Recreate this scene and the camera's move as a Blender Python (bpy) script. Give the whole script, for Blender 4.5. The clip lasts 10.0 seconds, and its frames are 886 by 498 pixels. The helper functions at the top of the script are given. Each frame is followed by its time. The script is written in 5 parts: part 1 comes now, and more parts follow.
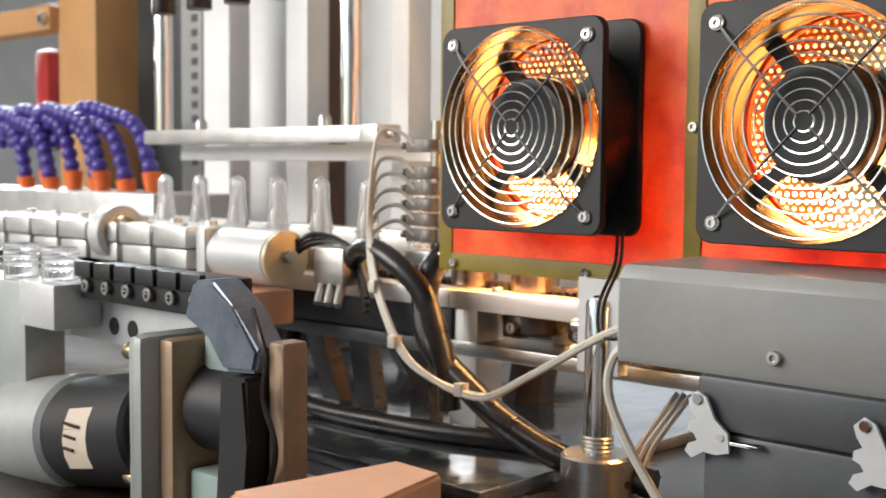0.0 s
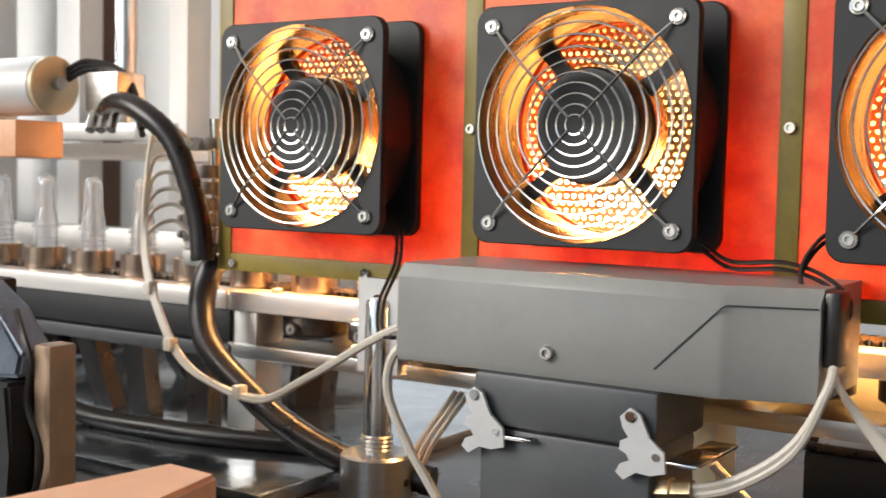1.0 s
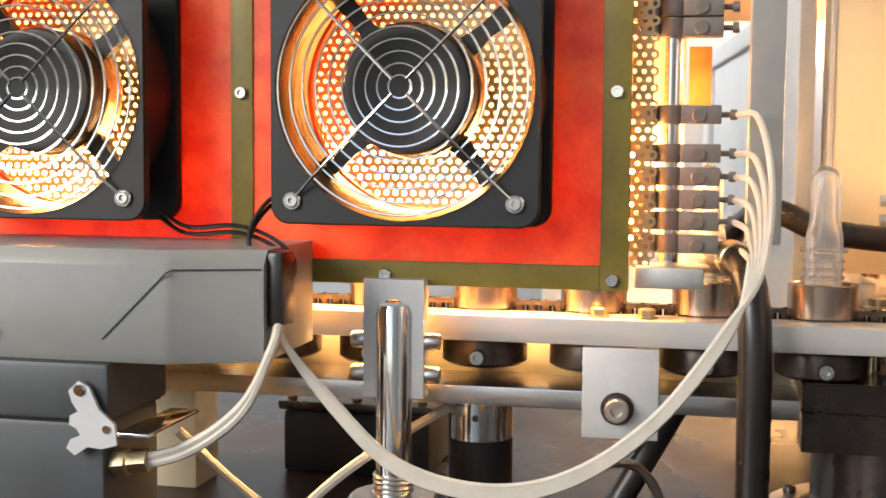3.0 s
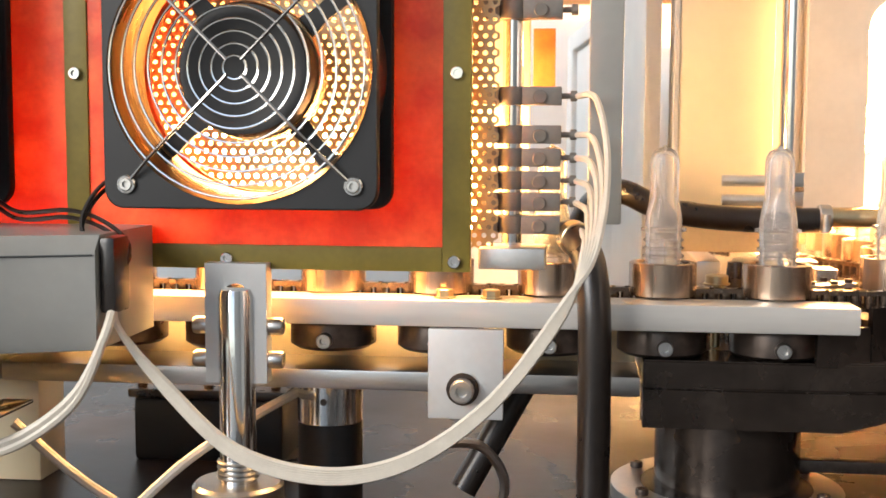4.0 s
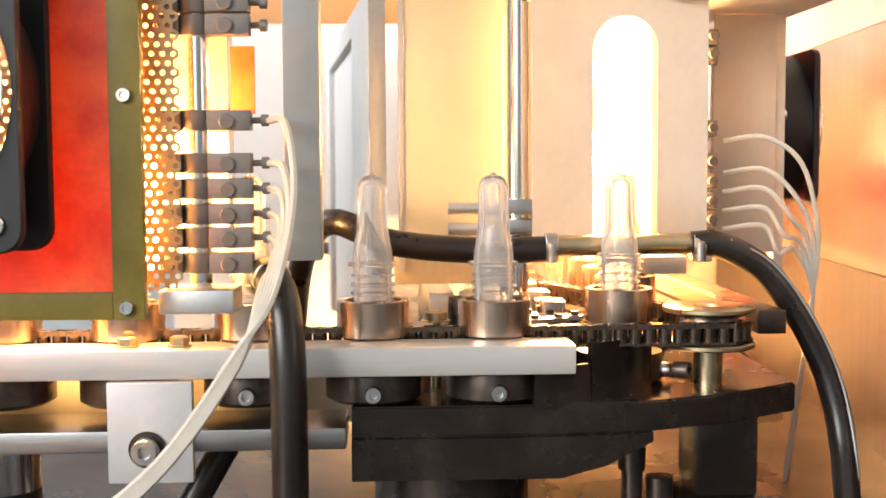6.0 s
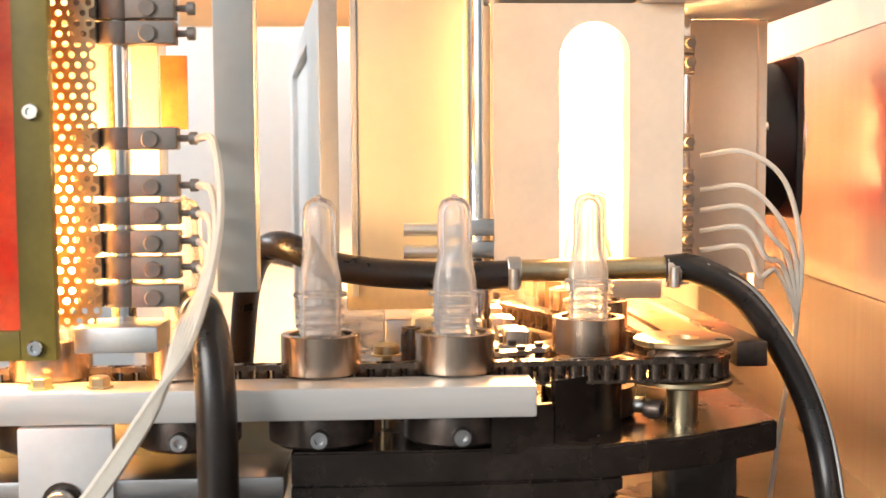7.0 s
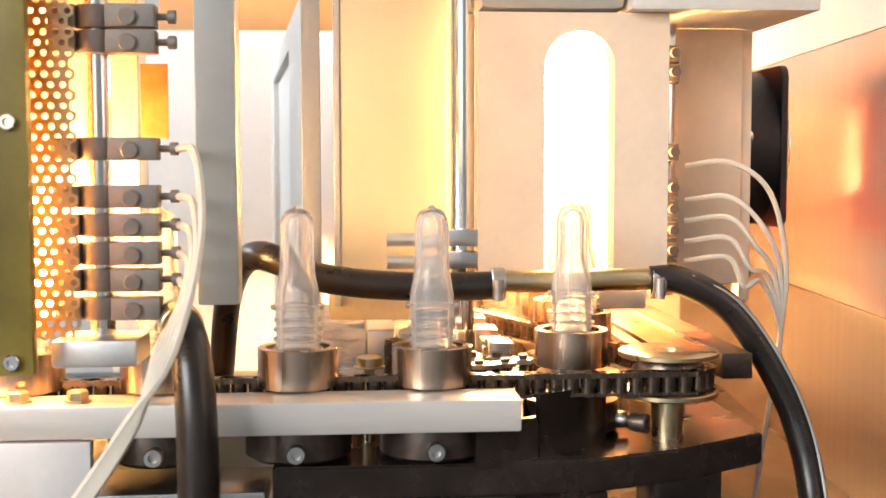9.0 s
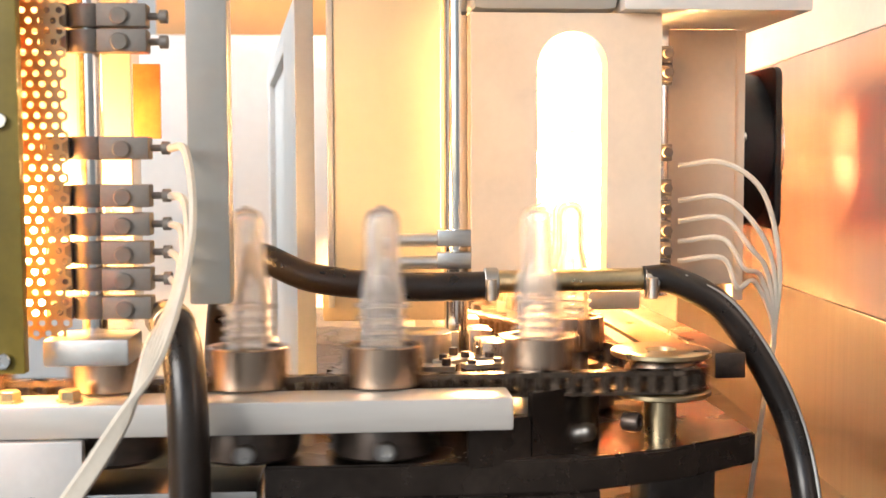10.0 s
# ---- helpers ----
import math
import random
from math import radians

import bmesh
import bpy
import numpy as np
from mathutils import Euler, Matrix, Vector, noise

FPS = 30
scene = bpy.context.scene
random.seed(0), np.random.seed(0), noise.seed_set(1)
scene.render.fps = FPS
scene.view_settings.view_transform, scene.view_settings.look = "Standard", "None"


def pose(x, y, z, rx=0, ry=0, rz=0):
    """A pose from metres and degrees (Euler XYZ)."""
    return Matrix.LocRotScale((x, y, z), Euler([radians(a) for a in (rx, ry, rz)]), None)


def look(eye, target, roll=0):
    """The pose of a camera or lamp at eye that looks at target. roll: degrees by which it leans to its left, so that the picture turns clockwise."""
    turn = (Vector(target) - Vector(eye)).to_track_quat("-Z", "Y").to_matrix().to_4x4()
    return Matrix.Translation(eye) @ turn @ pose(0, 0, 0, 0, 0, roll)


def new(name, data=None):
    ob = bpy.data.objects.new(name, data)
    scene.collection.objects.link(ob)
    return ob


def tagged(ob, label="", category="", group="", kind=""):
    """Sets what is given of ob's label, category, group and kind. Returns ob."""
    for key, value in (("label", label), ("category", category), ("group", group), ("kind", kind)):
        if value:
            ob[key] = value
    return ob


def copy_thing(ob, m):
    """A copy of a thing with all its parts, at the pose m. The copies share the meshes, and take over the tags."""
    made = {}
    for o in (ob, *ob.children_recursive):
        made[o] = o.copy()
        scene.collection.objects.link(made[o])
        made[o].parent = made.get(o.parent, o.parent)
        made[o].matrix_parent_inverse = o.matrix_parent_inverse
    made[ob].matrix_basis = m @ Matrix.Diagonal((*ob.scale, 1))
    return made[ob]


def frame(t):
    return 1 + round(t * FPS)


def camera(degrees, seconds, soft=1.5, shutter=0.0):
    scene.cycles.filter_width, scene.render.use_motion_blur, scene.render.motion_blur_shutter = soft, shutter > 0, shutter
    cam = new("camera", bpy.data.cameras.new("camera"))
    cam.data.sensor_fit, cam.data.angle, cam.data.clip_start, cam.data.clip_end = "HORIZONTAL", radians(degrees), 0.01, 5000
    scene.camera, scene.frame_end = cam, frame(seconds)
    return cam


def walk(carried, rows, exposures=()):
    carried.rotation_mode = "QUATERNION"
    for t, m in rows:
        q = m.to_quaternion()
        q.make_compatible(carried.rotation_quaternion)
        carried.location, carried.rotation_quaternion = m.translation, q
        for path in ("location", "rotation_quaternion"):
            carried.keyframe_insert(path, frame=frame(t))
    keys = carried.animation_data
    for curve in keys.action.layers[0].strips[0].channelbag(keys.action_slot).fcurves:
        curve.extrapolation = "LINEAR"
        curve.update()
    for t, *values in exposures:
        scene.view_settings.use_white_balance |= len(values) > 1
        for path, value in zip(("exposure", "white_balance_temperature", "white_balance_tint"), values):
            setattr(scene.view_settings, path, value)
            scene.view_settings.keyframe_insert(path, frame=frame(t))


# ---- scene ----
PATH = [
    (0, (0.323, -0.648, -0.028), (-1.055, 0.795, -0.169), 0.5),
    (0.5, (0.319, -0.648, -0.03), (-0.93, 0.908, -0.167), 1.1),
    (1, (0.324, -0.645, -0.033), (-0.767, 1.027, -0.157), 1.3),
    (1.5, (0.336, -0.637, -0.034), (-0.573, 1.14, -0.152), 1.2),
    (2, (0.348, -0.631, -0.038), (-0.385, 1.227, -0.151), 1.1),
    (2.5, (0.362, -0.622, -0.033), (-0.197, 1.292, -0.182), 0.8),
    (3, (0.376, -0.618, -0.039), (-0.028, 1.335, -0.19), 0.5),
    (4.3, (0.405, -0.61, -0.039), (0.24, 1.375, -0.228), 0.2),
    (4.5, (0.406, -0.612, -0.039), (0.284, 1.375, -0.231), 0.1),
    (5, (0.428, -0.611, -0.036), (0.424, 1.381, -0.224), 0.0),
    (5.5, (0.451, -0.597, -0.042), (0.518, 1.397, -0.182), -0.3),
    (6, (0.47, -0.544, -0.035), (0.554, 1.45, -0.179), -0.3),
    (7.5, (0.494, -0.482, -0.023), (0.613, 1.509, -0.168), -0.3),
    (8, (0.493, -0.481, -0.023), (0.621, 1.51, -0.164), -0.2),
    (8.5, (0.49, -0.48, -0.021), (0.628, 1.51, -0.169), -0.1),
    (9, (0.49, -0.48, -0.019), (0.631, 1.51, -0.162), -0.1),
    (9.5, (0.489, -0.48, -0.018), (0.637, 1.509, -0.163), -0.1),
    (10, (0.494, -0.481, -0.023), (0.635, 1.51, -0.154), -0.2),
]

cam = camera(41.4, 10.0, soft=1.5, shutter=0.15)
cam.data.dof.use_dof, cam.data.dof.focus_distance, cam.data.dof.aperture_fstop = True, 0.68, 14.0
walk(cam, [(t, look(eye, target, roll)) for t, eye, target, roll in PATH], [(0, 0.16), (1.5, 0.3), (3, 0.44), (4.5, 0.52), (6, 0.62), (10, 0.64)])

# ---- light ----
world = bpy.data.worlds.new("sky")
scene.world = world
world.use_nodes = True
wn = world.node_tree
sky = wn.nodes.new("ShaderNodeTexSky")
sky.sky_type, sky.sun_disc = "NISHITA", False
sky.sun_elevation, sky.sun_rotation = radians(50), radians(200)
wn.links.new(sky.outputs[0], wn.nodes["Background"].inputs[0])
wn.nodes["Background"].inputs[1].default_value = 0.14


def area_lamp(name, eye, target, sx, sy, watts, color):
    d = bpy.data.lights.new(name, "AREA")
    d.shape, d.size, d.size_y, d.energy, d.color = "RECTANGLE", sx, sy, watts, color
    ob = new(name, d)
    ob.matrix_world = look(eye, target)
    return ob


# area lamps added for unseen daylight, behind the camera and far left
area_lamp("added_front_daylight", (-2.3, -2.7, 1.3), (-0.5, 0.2, -0.2), 2.4, 1.8, 125, (1.0, 0.94, 0.87))
area_lamp("added_left_daylight", (-3.6, 1.6, 1.2), (-0.6, 0.3, -0.1), 2.0, 1.8, 300, (0.86, 0.94, 1.0))


# ---- materials ----
def material(name, color, rough=0.5, metal=0.0, vary=0.15, scale=60.0, bump=0.08, color2=None, wear=0.1, stretch=(1, 1, 1), **more):
    m = bpy.data.materials.new(name)
    m.use_nodes = True
    t = m.node_tree
    b = t.nodes["Principled BSDF"]
    co = t.nodes.new("ShaderNodeTexCoord")
    mp = t.nodes.new("ShaderNodeMapping")
    mp.inputs["Scale"].default_value = stretch
    t.links.new(co.outputs["Object"], mp.inputs[0])
    fine = t.nodes.new("ShaderNodeTexNoise")
    fine.inputs["Scale"].default_value, fine.inputs["Detail"].default_value = scale * 8, 4
    big = t.nodes.new("ShaderNodeTexNoise")
    big.inputs["Scale"].default_value, big.inputs["Detail"].default_value = scale, 5
    for n in (fine, big):
        t.links.new(mp.outputs[0], n.inputs["Vector"])
    ramp = t.nodes.new("ShaderNodeValToRGB")
    c2 = color2 or tuple(c * (1 - vary) for c in color)
    ramp.color_ramp.elements[0].position, ramp.color_ramp.elements[1].position = 0.35, 0.65
    ramp.color_ramp.elements[0].color, ramp.color_ramp.elements[1].color = (*c2, 1), (*color, 1)
    t.links.new(big.outputs[0], ramp.inputs[0])
    mix = t.nodes.new("ShaderNodeMixRGB")
    mix.blend_type = "MULTIPLY"
    mix.inputs[0].default_value = vary
    t.links.new(ramp.outputs[0], mix.inputs[1])
    t.links.new(fine.outputs[0], mix.inputs[2])
    t.links.new(mix.outputs[0], b.inputs["Base Color"])
    rr = t.nodes.new("ShaderNodeMapRange")
    rr.inputs["To Min"].default_value, rr.inputs["To Max"].default_value = max(0.03, rough - wear), min(1, rough + wear)
    t.links.new(big.outputs[0], rr.inputs["Value"])
    t.links.new(rr.outputs[0], b.inputs["Roughness"])
    b.inputs["Metallic"].default_value = metal
    if bump:
        bp = t.nodes.new("ShaderNodeBump")
        bp.inputs["Strength"].default_value, bp.inputs["Distance"].default_value = bump, 0.001
        t.links.new(fine.outputs[0], bp.inputs["Height"])
        t.links.new(bp.outputs[0], b.inputs["Normal"])
    for key, v in more.items():
        b.inputs[key.replace("_", " ")].default_value = v
    return m


STEEL = material("brushed_steel", (0.62, 0.60, 0.57), 0.32, 1.0, 0.12, 30, 0.05, stretch=(1, 1, 8))
CHROME = material("polished_steel", (0.75, 0.74, 0.72), 0.12, 1.0, 0.06, 30, 0.02)
ALU = material("bead_blasted_aluminium", (0.70, 0.69, 0.66), 0.42, 0.9, 0.10, 40, 0.05)
ALUW = material("anodised_aluminium", (0.62, 0.62, 0.61), 0.5, 0.35, 0.08, 30, 0.04)
BRASS = material("zinc_yellow_steel", (0.68, 0.55, 0.34), 0.3, 1.0, 0.15, 40, 0.05)
DARK = material("oiled_dark_steel", (0.13, 0.098, 0.080), 0.32, 0.7, 0.4, 35, 0.1, wear=0.2)
CHAIN = material("oily_chain_steel", (0.22, 0.165, 0.125), 0.28, 0.9, 0.4, 90, 0.1, wear=0.2)
BLACKP = material("black_plastic", (0.009, 0.009, 0.010), 0.52, 0.0, 0.3, 50, 0.05)
RUBBER = material("black_rubber", (0.024, 0.018, 0.015), 0.3, 0.0, 0.3, 60, 0.08)
GREYP = material("grey_painted_metal", (0.33, 0.33, 0.31), 0.36, 0.0, 0.08, 18, 0.06)
GREYD = material("dark_grey_die_cast", (0.085, 0.09, 0.094), 0.45, 0.2, 0.12, 25, 0.1)
WHITEP = material("white_painted_steel", (0.83, 0.83, 0.82), 0.4, 0.0, 0.06, 12, 0.04)
CERAM = material("ceramic_board", (0.68, 0.57, 0.45), 0.7, 0.0, 0.08, 25, 0.06)
REFL = material("bright_reflector_sheet", (0.60, 0.51, 0.39), 0.35, 0.35, 0.06, 20, 0.03)
# stainless coloured gold in place of the lamps' warm glow on it
PERF = material("lamp_tinted_stainless", (0.60, 0.46, 0.27), 0.42, 1.0, 0.12, 25, 0.04)
# warm lamp reflections and their brown streaks are put into the bore's colour
GOLD_TINT = material("lamp_tinted_fan_bore", (0.60, 0.45, 0.24), 0.28, 1.0, 0.3, 14, 0.12, wear=0.12, color2=(0.34, 0.22, 0.11), stretch=(1, 6, 1))
# the orange-red holds the board's glow from the lamps behind it
RED = material("backlit_red_board", (1.0, 0.24, 0.06), 0.36, 0.0, 0.14, 34, 0.06, color2=(0.84, 0.11, 0.03))
_t = RED.node_tree
_out, _b = _t.nodes["Material Output"], _t.nodes["Principled BSDF"]
_tr, _mix = _t.nodes.new("ShaderNodeBsdfTranslucent"), _t.nodes.new("ShaderNodeMixShader")
_t.links.new(_b.inputs["Base Color"].links[0].from_socket, _tr.inputs[0])
_mix.inputs[0].default_value = 0.3
_t.links.new(_b.outputs[0], _mix.inputs[1])
_t.links.new(_tr.outputs[0], _mix.inputs[2])
_t.links.new(_mix.outputs[0], _out.inputs[0])
# same board where parts behind block the lamps: shade painted as olive
OLIVE = material("unlit_board_strip", (0.30, 0.22, 0.035), 0.45, 0.0, 0.2, 30, 0.05)
WIREW = material("white_silicone_wire", (0.72, 0.66, 0.56), 0.45, 0.0, 0.1, 60, 0.03)
# beige deepened to orange for the warm light on the block
BEIGE = material("orange_lit_beige_block", (0.82, 0.43, 0.24), 0.5, 0.0, 0.1, 20, 0.05)
YELLOW = material("ochre_frame_paint", (0.55, 0.29, 0.11), 0.45, 0.0, 0.12, 8, 0.04)
PURPLE = material("violet_hose_plastic", (0.07, 0.045, 0.30), 0.35, 0.0, 0.2, 40, 0.03)
ORANGE = material("orange_nozzle_plastic", (0.80, 0.16, 0.03), 0.4, 0.0, 0.15, 40, 0.03)
BED = material("oily_machine_bed", (0.040, 0.026, 0.022), 0.3, 0.3, 0.45, 9, 0.12, wear=0.2)
FLOORM = material("concrete_floor", (0.30, 0.29, 0.27), 0.6, 0.0, 0.25, 3, 0.1)
WALLM = material("hall_wall", (0.42, 0.42, 0.42), 0.7, 0.0, 0.15, 1.2, 0.05)
# dark lower band of the door's reflections, put into the colour
CABIN = material("shaded_door_sheet", (0.020, 0.009, 0.006), 0.3, 0.2, 0.15, 6, 0.3, wear=0.05, stretch=(1, 1, 0.04))
# copper tone of the lamps' light mixed into the plain steel colour
SOCK = material("lamp_tinted_socket_steel", (0.60, 0.45, 0.34), 0.27, 1.0, 0.22, 45, 0.12, stretch=(1, 1, 0.04))
# blue-white patches put sky reflections into the tray's colour
TRAY_SHEEN = material("sky_sheen_tray_steel", (0.58, 0.64, 0.70), 0.12, 0.9, 0.5, 7, 0.5, wear=0.1, color2=(0.26, 0.29, 0.33))
PET = material("clear_preform_plastic", (0.98, 0.98, 0.98), 0.06, 0.0, 0.0, 30, 0.0, wear=0.02, Transmission_Weight=0.90, IOR=1.33)
# moulded plastic scatters part of the lamps' light within its wall
_nt = PET.node_tree
_out = next(n for n in _nt.nodes if n.type == "OUTPUT_MATERIAL")
_clear = _out.inputs[0].links[0].from_socket
_milk, _both = _nt.nodes.new("ShaderNodeBsdfTranslucent"), _nt.nodes.new("ShaderNodeMixShader")
_milk.inputs[0].default_value = (0.95, 0.94, 0.92, 1)
_both.inputs[0].default_value = 0.09
_nt.links.new(_clear, _both.inputs[1])
_nt.links.new(_milk.outputs[0], _both.inputs[2])
_nt.links.new(_both.outputs[0], _out.inputs[0])
# black steel lightened to blue-grey for the sky's light on the elbow
NAVY = material("sky_tinted_black_steel", (0.24, 0.28, 0.34), 0.3, 0.5, 0.25, 40, 0.06)
GEARM = material("pale_gear_casting", (0.42, 0.44, 0.42), 0.5, 0.4, 0.12, 25, 0.08)
TABLE = material("blackened_table_steel", (0.095, 0.073, 0.060), 0.25, 0.7, 0.4, 25, 0.1, wear=0.2)
# cream carries the lamps' light on the parts that use it
CREAM = material("lamp_lit_cream", (0.80, 0.72, 0.52), 0.35, 0.0, 0.06, 10, 0.03)
RAILM = material("milled_rail_aluminium", (0.82, 0.79, 0.74), 0.34, 0.45, 0.10, 30, 0.05, stretch=(0.1, 1, 1))
TAN = material("tan_primer_steel", (0.44, 0.30, 0.19), 0.42, 0.3, 0.2, 16, 0.06)
CAPM = material("pale_brass_cap", (0.72, 0.58, 0.38), 0.38, 0.35, 0.12, 30, 0.05)
BROWN = material("brown_sheet_metal", (0.22, 0.12, 0.065), 0.4, 0.5, 0.3, 20, 0.05)
# pale middle band of the door's reflections, put into the colour
PEACH = material("lit_door_sheet", (0.46, 0.36, 0.31), 0.2, 0.4, 0.1, 6, 0.3, wear=0.04, stretch=(1, 1, 0.04))
SMOKE = material("smoked_cover_plastic", (0.33, 0.42, 0.39), 0.3, 0.0, 0.1, 20, 0.03)


def glow(name, color, strength):
    m = bpy.data.materials.new(name)
    m.use_nodes = True
    t = m.node_tree
    e = t.nodes.new("ShaderNodeEmission")
    e.inputs[0].default_value, e.inputs[1].default_value = (*color, 1), strength
    t.links.new(e.outputs[0], t.nodes["Material Output"].inputs[0])
    return m


LAMP = glow("infrared_lamp_filament", (1.0, 0.55, 0.20), 85)
LAMP_DIM = glow("dimmed_infrared_lamp_filament", (1.0, 0.50, 0.16), 4)
LAMP_HOT = glow("hot_infrared_lamp_filament", (1.0, 0.54, 0.21), 330)


# ---- mesh helpers ----
def box(bm, x0, x1, y0, y1, z0, z1, bevel=0.0):
    vs = bmesh.ops.create_cube(bm, size=1.0)["verts"]
    bmesh.ops.scale(bm, vec=(x1 - x0, y1 - y0, z1 - z0), verts=vs)
    bmesh.ops.translate(bm, vec=((x0 + x1) / 2, (y0 + y1) / 2, (z0 + z1) / 2), verts=vs)
    if bevel:
        es = list({e for v in vs for e in v.link_edges})
        bmesh.ops.bevel(bm, geom=es, offset=bevel, segments=2, affect="EDGES", profile=0.6)
    return bm


def rings(bm, loops, cap=True, closed=False):
    """Joins loops of points, all of one length, into a skin."""
    vs = [[bm.verts.new(p) for p in loop] for loop in loops]
    n = len(vs[0])
    pairs = list(zip(vs, vs[1:])) + ([(vs[-1], vs[0])] if closed else [])
    for a, b in pairs:
        for k in range(n):
            bm.faces.new((a[k], a[(k + 1) % n], b[(k + 1) % n], b[k]))
    if cap and not closed:
        bm.faces.new(vs[0][::-1])
        bm.faces.new(vs[-1])
    return bm


def lathe(bm, profile, m=Matrix(), seg=24, cap=True, closed=False):
    """Turns a profile of (radius, z) round the z axis of m."""
    loops = [[m @ Vector((r * math.cos(a), r * math.sin(a), z)) for a in (2 * math.pi * k / seg for k in range(seg))] for r, z in profile]
    return rings(bm, loops, cap, closed)


def along(p0, p1):
    p0, p1 = Vector(p0), Vector(p1)
    q = (p1 - p0).to_track_quat("Z", "Y")
    return Matrix.Translation(p0) @ q.to_matrix().to_4x4(), (p1 - p0).length


def cyl(bm, p0, p1, r, seg=20, bevel=0.0, r2=None):
    m, n = along(p0, p1)
    r2 = r if r2 is None else r2
    b = bevel
    prof = [(r - b, 0), (r, b), (r2, n - b), (r2 - b, n)] if b else [(r, 0), (r2, n)]
    return lathe(bm, prof, m, seg)


def spline(points, n=8):
    """Points of a smooth line through the given ones."""
    ps = [Vector(p) for p in points]
    ps = [2 * ps[0] - ps[1]] + ps + [2 * ps[-1] - ps[-2]]
    out = []
    for a, b, c, d in zip(ps, ps[1:], ps[2:], ps[3:]):
        for k in range(n):
            u = k / n
            out.append(0.5 * (2 * b + (c - a) * u + (2 * a - 5 * b + 4 * c - d) * u * u + (3 * b - a - 3 * c + d) * u**3))
    return out + [ps[-2]]


def sweep(bm, points, r, seg=10, ridge=0.0, cap=True, closed=False):
    ps = [Vector(p) for p in points]
    loops, side = [], None
    for k, p in enumerate(ps):
        t = ps[(k + 1) % len(ps)] - ps[k - 1] if closed else ps[min(k + 1, len(ps) - 1)] - ps[max(k - 1, 0)]
        t.normalize()
        if side is None:
            side = t.orthogonal().normalized()
        side = (side - side.dot(t) * t).normalized()
        up = t.cross(side)
        rr = r * (1 + (ridge if k % 2 else 0))
        loops.append([p + rr * (math.cos(a) * side + math.sin(a) * up) for a in (2 * math.pi * i / seg for i in range(seg))])
    return rings(bm, loops, cap, closed)


def ring_points(c, r, axis="y", n=40):
    out = []
    for k in range(n):
        a = 2 * math.pi * k / n
        u, v = r * math.cos(a), r * math.sin(a)
        out.append(Vector(c) + Vector((u, 0, v) if axis == "y" else ((u, v, 0) if axis == "z" else (0, u, v))))
    return out


def mesh_of(name, bm, mat, smooth=40):
    bmesh.ops.recalc_face_normals(bm, faces=bm.faces)
    me = bpy.data.meshes.new(name)
    bm.to_mesh(me)
    bm.free()
    me.materials.append(mat)
    if smooth:
        for p in me.polygons:
            p.use_smooth = True
        me.set_sharp_from_angle(angle=radians(smooth))
    return me


def part(name, bm, mat, parent=None, label="", smooth=40):
    ob = new(name, bm if isinstance(bm, bpy.types.Mesh) else mesh_of(name, bm, mat, smooth))
    if parent:
        ob.parent = parent
    if label:
        ob["label"] = label
    return ob


def thing(name, label, category, group="", kind="", m=None):
    ob = new(name)
    ob.empty_display_size = 0.02
    if m is not None:
        ob.matrix_world = m
    return tagged(ob, label, category, group, kind)


def bm_():
    return bmesh.new()


def cap_screw(bm, p, way, r, h):
    """A socket head screw whose head stands out from p along way."""
    m, _ = along(p, Vector(p) + Vector(way))
    lathe(bm, [(r * 0.98, 0), (r, h * 0.1), (r, h * 0.85), (r * 0.88, h), (r * 0.5, h), (r * 0.45, h * 0.45)], m, 14)
    return bm


# ---- the line of carriers ----
TURN = 0.3
LINE = pose(0.548, 0.118, 0, 0, 0, TURN)  # local x runs along the near straight, its end is the corner's start
PITCH, ARC_R, ARC_S = 0.0686, 0.0922, 0.0626
CORNER = LINE @ pose(-0.0214, 0, 0)


def on_path(s, radius=ARC_R):
    """Pose on the carriers' path, s metres past the corner's start; the sockets stand outside the chain on the corner."""
    end = ARC_S * math.pi / 2
    if s < 0:
        m = pose(s, 0, 0)
    elif s < end:
        a = s / ARC_S
        m = pose(radius * math.sin(a), radius * (1 - math.cos(a)), 0, 0, 0, math.degrees(a))
    else:
        m = pose(radius + min(0.012, 0.25 * (s - end)), radius + s - end, 0, 0, 0, 90)
    return CORNER @ m


PULLEY = (0.1295, 0.0205)  # tension pulley's axle, seen from the corner's start


def on_chain(s):
    """Pose on the chain's way: straight on to the tension pulley, round it, and back towards the second oven."""
    px, r = PULLEY
    turn = radians(112)
    if s < px:
        m = pose(s, 0, 0)
    elif s < px + r * turn:
        a = (s - px) / r
        m = pose(px + r * math.sin(a), r * (1 - math.cos(a)), 0, 0, 0, math.degrees(a))
    else:
        d = s - px - r * turn
        m = pose(px + r * math.sin(turn) + d * math.cos(turn), r * (1 - math.cos(turn)) + d * math.sin(turn), 0, 0, 0, 112)
    return CORNER @ m


# ---- setting ----
BED_Z = -0.268


